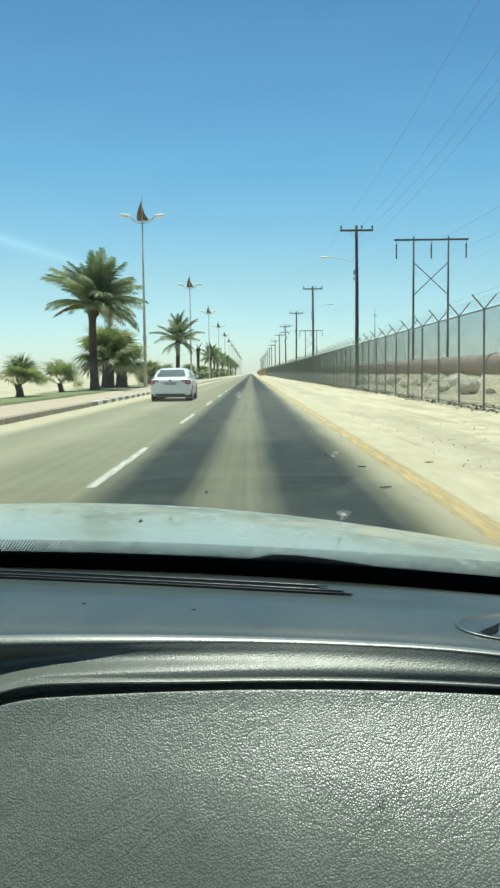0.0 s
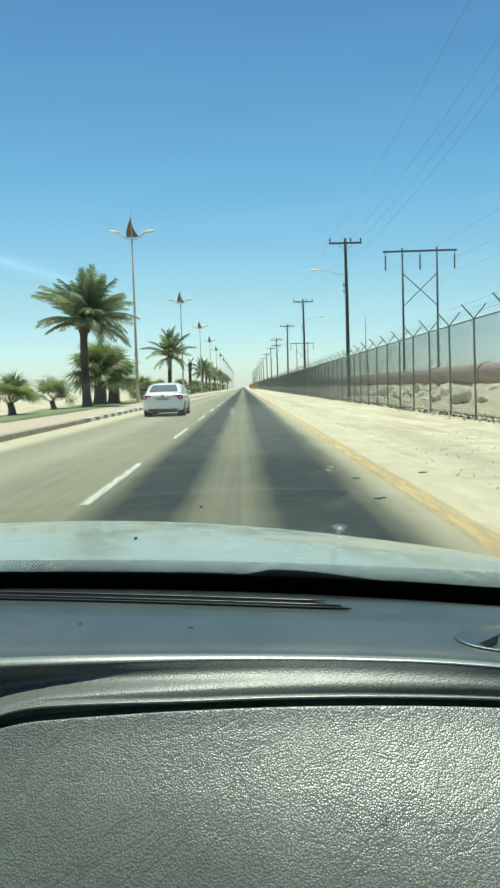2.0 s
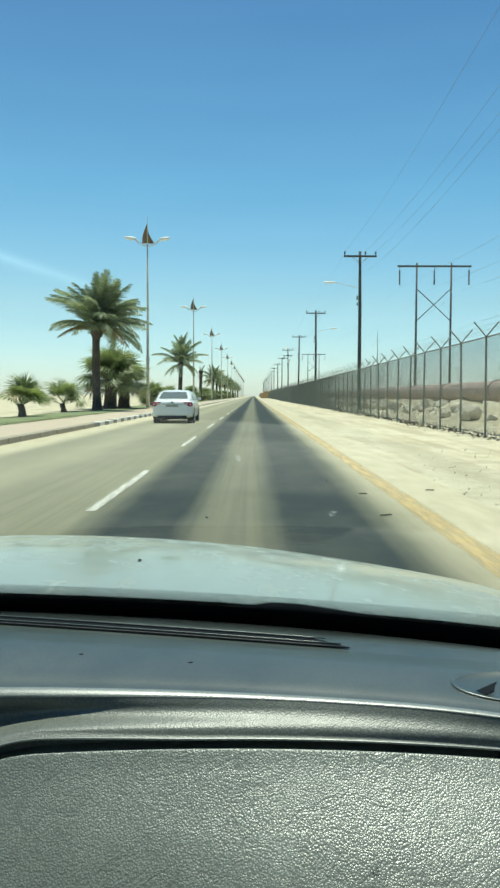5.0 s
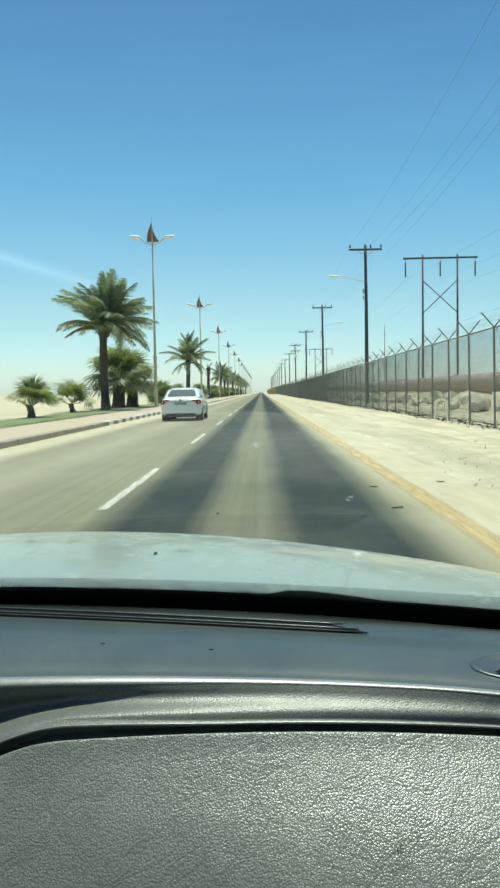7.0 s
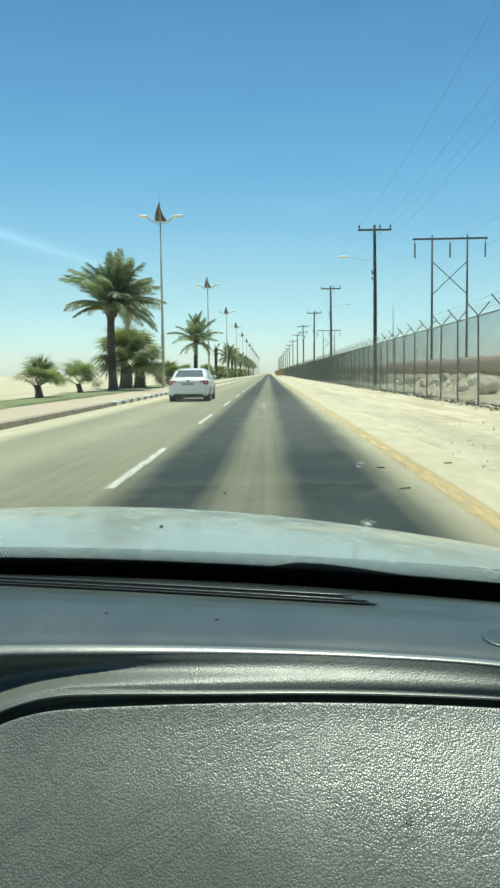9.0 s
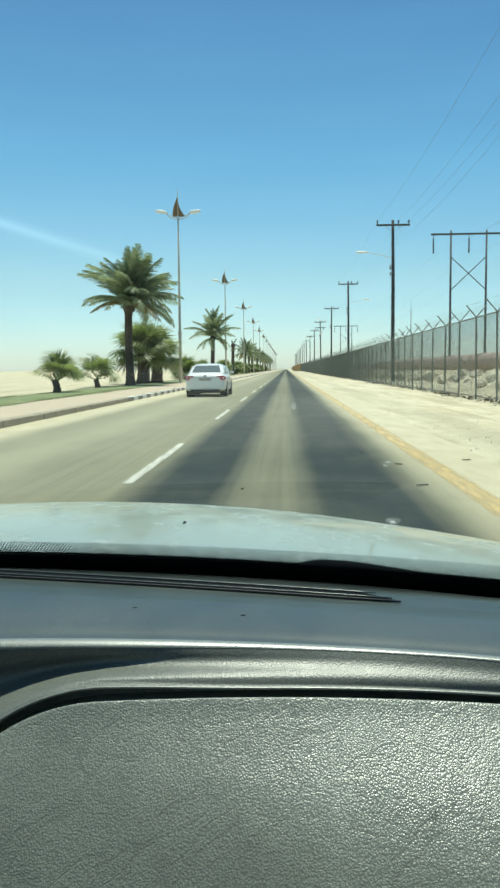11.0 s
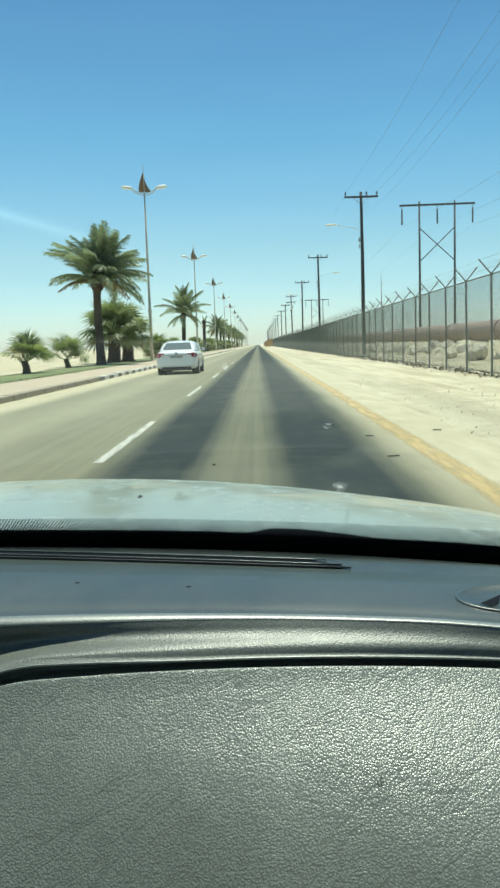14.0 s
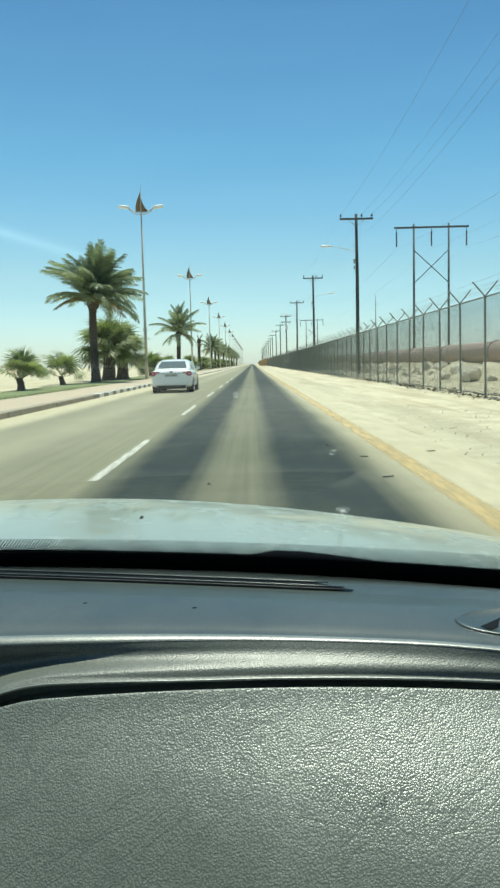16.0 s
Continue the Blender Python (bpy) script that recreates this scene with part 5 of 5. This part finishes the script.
# turf blades
verts, faces = [], []
gr = random.Random(5)
for i in range(26000):
    y = 12 + 110 * gr.random() ** 1.5
    x = gr.uniform(-11.6, -8.75)
    if noise.noise(Vector((x * 0.6, y * 0.35, 7))) < -0.12:
        continue
    z = 0.17
    h, a, w = gr.uniform(0.015, 0.055), gr.uniform(0, 6.28), gr.uniform(0.01, 0.025)
    k0 = len(verts)
    verts += [(x - w * math.cos(a), y - w * math.sin(a), z), (x + w * math.cos(a), y + w * math.sin(a), z), (x + gr.uniform(-0.05, 0.05), y + gr.uniform(-0.05, 0.05), z + h)]
    faces.append((k0, k0 + 1, k0 + 2))
tagged(raw("grass_blades", verts, faces, GRASS), "short green grass on the verge", "grass", kind="stuff")


# ---- white saloon ahead in the left lane ----
def saloon(at):
    """Length runs along y; the tail is at y = 0, the nose at 4.8."""
    e = thing("saloon_car", "white four-door saloon seen from behind on the road", "car", at=at)
    # body sections: y, half width at sill, at belt; bottom, belt height, deck height
    secs = [(0.00, 0.70, 0.72, 0.42, 0.76, 0.82), (0.05, 0.82, 0.82, 0.30, 0.82, 0.955), (0.14, 0.875, 0.865, 0.24, 0.86, 1.015), (0.40, 0.90, 0.885, 0.22, 0.89, 1.04), (0.75, 0.91, 0.90, 0.20, 0.92, 1.05),
            (1.4, 0.91, 0.90, 0.18, 0.94, 1.05), (2.4, 0.91, 0.90, 0.18, 0.93, 1.02), (3.3, 0.91, 0.89, 0.18, 0.91, 1.00), (3.9, 0.905, 0.87, 0.19, 0.86, 0.93), (4.4, 0.88, 0.82, 0.20, 0.76, 0.82), (4.70, 0.78, 0.72, 0.24, 0.62, 0.68), (4.80, 0.60, 0.58, 0.34, 0.52, 0.56)]
    bm = bmesh.new()
    rows_ = []
    for y, ws, wb, z0, zb, zd in secs:
        half = [(0.0, z0), (ws * 0.8, z0), (ws * 0.97, z0 + 0.06), (ws, lerp(z0, zb, 0.35)), (ws, lerp(z0, zb, 0.7)), (wb, zb), (wb * 0.93, lerp(zb, zd, 0.65)), (wb * 0.80, lerp(zb, zd, 0.95)), (0.0, zd + 0.01)]
        rows_.append([(x, y, z) for x, z in half] + [(-x, y, z) for x, z in half[-2:0:-1]])
    vs = grid(bm, rows_, closed=True)
    bm.faces.new(vs[0][::-1])
    bm.faces.new(vs[-1])
    bmesh.ops.recalc_face_normals(bm, faces=bm.faces)
    body = part("body", bm, CAR_WHITE, e, smooth=True)
    sub = body.modifiers.new("round", "SUBSURF")
    sub.levels = sub.render_levels = 2
    # cabin
    cab = [(0.56, 0.77, 1.03, 1.03), (1.00, 0.715, 1.04, 1.25), (1.42, 0.655, 1.05, 1.425), (2.0, 0.64, 1.02, 1.47), (2.6, 0.65, 1.0, 1.455), (3.05, 0.68, 1.0, 1.33), (3.75, 0.72, 0.97, 0.985)]
    bm = bmesh.new()
    rows_ = []
    for y, w, z0, z1 in cab:
        wb = min(0.86, w + 0.46 * (z1 - z0))
        rows_.append([(wb, y, z0), (lerp(wb, w, 0.85), y, lerp(z0, z1, 0.82)), (w * 0.86, y, lerp(z0, z1, 0.98)), (w * 0.5, y, z1 + 0.006), (0, y, z1 + 0.012), (-w * 0.5, y, z1 + 0.006), (-w * 0.86, y, lerp(z0, z1, 0.98)), (-lerp(wb, w, 0.85), y, lerp(z0, z1, 0.82)), (-wb, y, z0)])
    grid(bm, rows_)
    bmesh.ops.recalc_face_normals(bm, faces=bm.faces)
    roof = part("cabin", bm, CAR_WHITE, e, smooth=True)
    # windows
    bm = bmesh.new()
    grid(bm, [[(u * w, y, z) for u in (-1, -0.5, 0, 0.5, 1)] for w, y, z in ((0.64, 0.66, 1.092), (0.59, 0.96, 1.242), (0.52, 1.27, 1.374))])
    bmesh.ops.translate(bm, verts=bm.verts, vec=(0, -0.02, 0.012))
    part("rear_window", bm, CAR_GLASS, e, "dark tinted rear window", smooth=True)
    for s in (-1, 1):
        for ya, yb, yc, yd in ((1.22, 2.10, 1.62, 2.08), (2.18, 3.36, 2.16, 2.82)):
            bm = bmesh.new()
            q = [(0.852, ya, 1.055), (0.852, yb, 1.02), (0.725, yd, 1.375), (0.725, yc, 1.385)]
            bm.faces.new([bm.verts.new((s * x, y, z)) for x, y, z in q])
            bmesh.ops.translate(bm, verts=bm.verts, vec=(s * 0.014, 0, 0))
            bmesh.ops.solidify(bm, geom=bm.faces[:], thickness=0.006)
            part("side_window", bm, CAR_GLASS, e, "dark side window")
        # tail lamp: wraps the corner
        bm = bmesh.new()
        q = [(0.46, 0.032, 0.985), (0.66, 0.035, 1.00), (0.80, 0.075, 0.99), (0.875, 0.20, 0.97), (0.885, 0.26, 0.93), (0.885, 0.20, 0.84), (0.83, 0.07, 0.80), (0.72, 0.035, 0.80), (0.60, 0.028, 0.90)]
        bm.faces.new([bm.verts.new((s * (x + 0.012), y - 0.055, z - 0.06)) for x, y, z in q])
        bmesh.ops.solidify(bm, geom=bm.faces[:], thickness=0.05 if s > 0 else -0.05)
        lampo = part("tail_light", bm, TAIL_RED, e, "red tail light")
        bm = bmesh.new()
        box(bm, (min(s * 0.50, s * 0.68), -0.032, 0.825), (max(s * 0.50, s * 0.68), 0.0, 0.885), 0.006)
        part("clear_lens", bm, TAIL_CLEAR, lampo, "clear lens")
        # wheels
        for y in (1.02, 3.80):
            bm = bmesh.new()
            pr_ = [(-0.11, 0.24), (-0.10, 0.31), (-0.07, 0.328), (0.07, 0.328), (0.10, 0.31), (0.11, 0.24)]
            tube(bm, [(s * (0.80 + a), y, 0.328) for a, _ in pr_], [q_ for _, q_ in pr_], 24)
            wheel = part("wheel", bm, TYRE, e, "black tyre", smooth=True)
            bm = bmesh.new()
            for k in range(10):
                a = 2 * math.pi * k / 10
                tube(bm, [(s * 0.905, y + 0.04 * math.cos(a), 0.328 + 0.04 * math.sin(a)), (s * 0.915, y + 0.225 * math.cos(a), 0.328 + 0.225 * math.sin(a))], [0.022, 0.026], 5)
            tube(bm, [(s * 0.90, y, 0.328), (s * 0.922, y, 0.328)], 0.06, 12)
            part("rim", bm, RIM, wheel, "silver spoked rim")
            bm = bmesh.new()
            tube(bm, [(s * 0.60, y, 0.35), (s * 0.913, y, 0.35)], 0.372, 24)
            part("wheel_arch", bm, BLACK_PLASTIC, e)
        # mirror
        bm = bmesh.new()
        box(bm, (min(s * 0.90, s * 1.06), 3.02, 1.0), (max(s * 0.90, s * 1.06), 3.14, 1.13), 0.03)
        part("wing_mirror", bm, CAR_WHITE, e)
        for y in (1.75, 2.72):
            bm = bmesh.new()
            box(bm, (min(s * 0.905, s * 0.935), y, 0.86), (max(s * 0.905, s * 0.935), y + 0.2, 0.895), 0.008)
            part("door_handle", bm, CAR_WHITE, e)
    bm = bmesh.new()
    box(bm, (-0.46, -0.012, 0.835), (0.46, 0.02, 0.870), 0.006)
    part("chrome_strip", bm, CHROME, e, "chrome strip above the plate")
    bm = bmesh.new()
    box(bm, (-0.28, -0.008, 0.715), (0.28, 0.015, 0.825), 0.004)
    plate = part("number_plate", bm, WHITE_LINE, e, "pale number plate")
    bm = bmesh.new()
    for x in (-0.2, -0.1, 0.03, 0.13):
        box(bm, (x, -0.013, 0.75), (x + 0.06, -0.009, 0.79))
    part("plate_bars", bm, GALV, plate)
    bm = bmesh.new()
    bmesh.ops.create_uvsphere(bm, u_segments=16, v_segments=8, radius=1.0, matrix=pose(0, 0.03, 0.915) @ Matrix.Diagonal((0.075, 0.02, 0.05, 1)))
    part("badge", bm, CHROME, e, "plain chrome badge", smooth=True)
    bm = bmesh.new()
    box(bm, (-0.64, -0.015, 0.17), (0.64, 0.40, 0.33), 0.03)
    part("bumper_insert", bm, BLACK_PLASTIC, e)
    return e


saloon(pose(-3.55, 35.2, 0.0))

# low tan wall at the far end of the fence
bm = bmesh.new()
box(bm, (3.2, 380, 0), (14, 384, 2.6), 0.05)
box(bm, (5.2, 379.6, 2.6), (9, 384, 3.4), 0.05)
tagged(part("site_wall", bm, plain("tan_sheet", (0.48, 0.30, 0.14), (0.60, 0.40, 0.20), 1.0, 0.8)), "low tan sheet hoarding at the far end of the shoulder", "hoarding")

# scraps of tyre on the road's edge
for x, y, turn, size in ((1.38, 8.11, 20, 0.085), (1.38, 9.9, -15, 0.06), (2.3, 10.3, 8, 0.07), (-0.44, 7.91, 35, 0.018), (1.06, 11.34, 50, 0.022)):
    bm = bmesh.new()
    rows = []
    for k in range(9):
        a = lerp(-0.9, 0.9, k / 8)
        w = 0.009 * (1 - 0.5 * abs(a)) + 0.003
        rows.append([(size * math.sin(a), 0.35 * size * (1 - math.cos(a)) - w, 0.004), (size * math.sin(a), 0.35 * size * (1 - math.cos(a)), 0.010 + 0.006 * math.cos(a)), (size * math.sin(a), 0.35 * size * (1 - math.cos(a)) + w, 0.004)])
    grid(bm, rows)
    bmesh.ops.solidify(bm, geom=bm.faces[:], thickness=0.004)
    scrap = tagged(part("tyre_scrap", bm, TYRE), "curled black scrap of tyre rubber on the road edge", "tyre scrap", "tyre scraps")
    scrap.matrix_basis = pose(x, y, 0.006 if x < 2.5 else ground_height(x, y) + 0.01, 0, 0, turn)
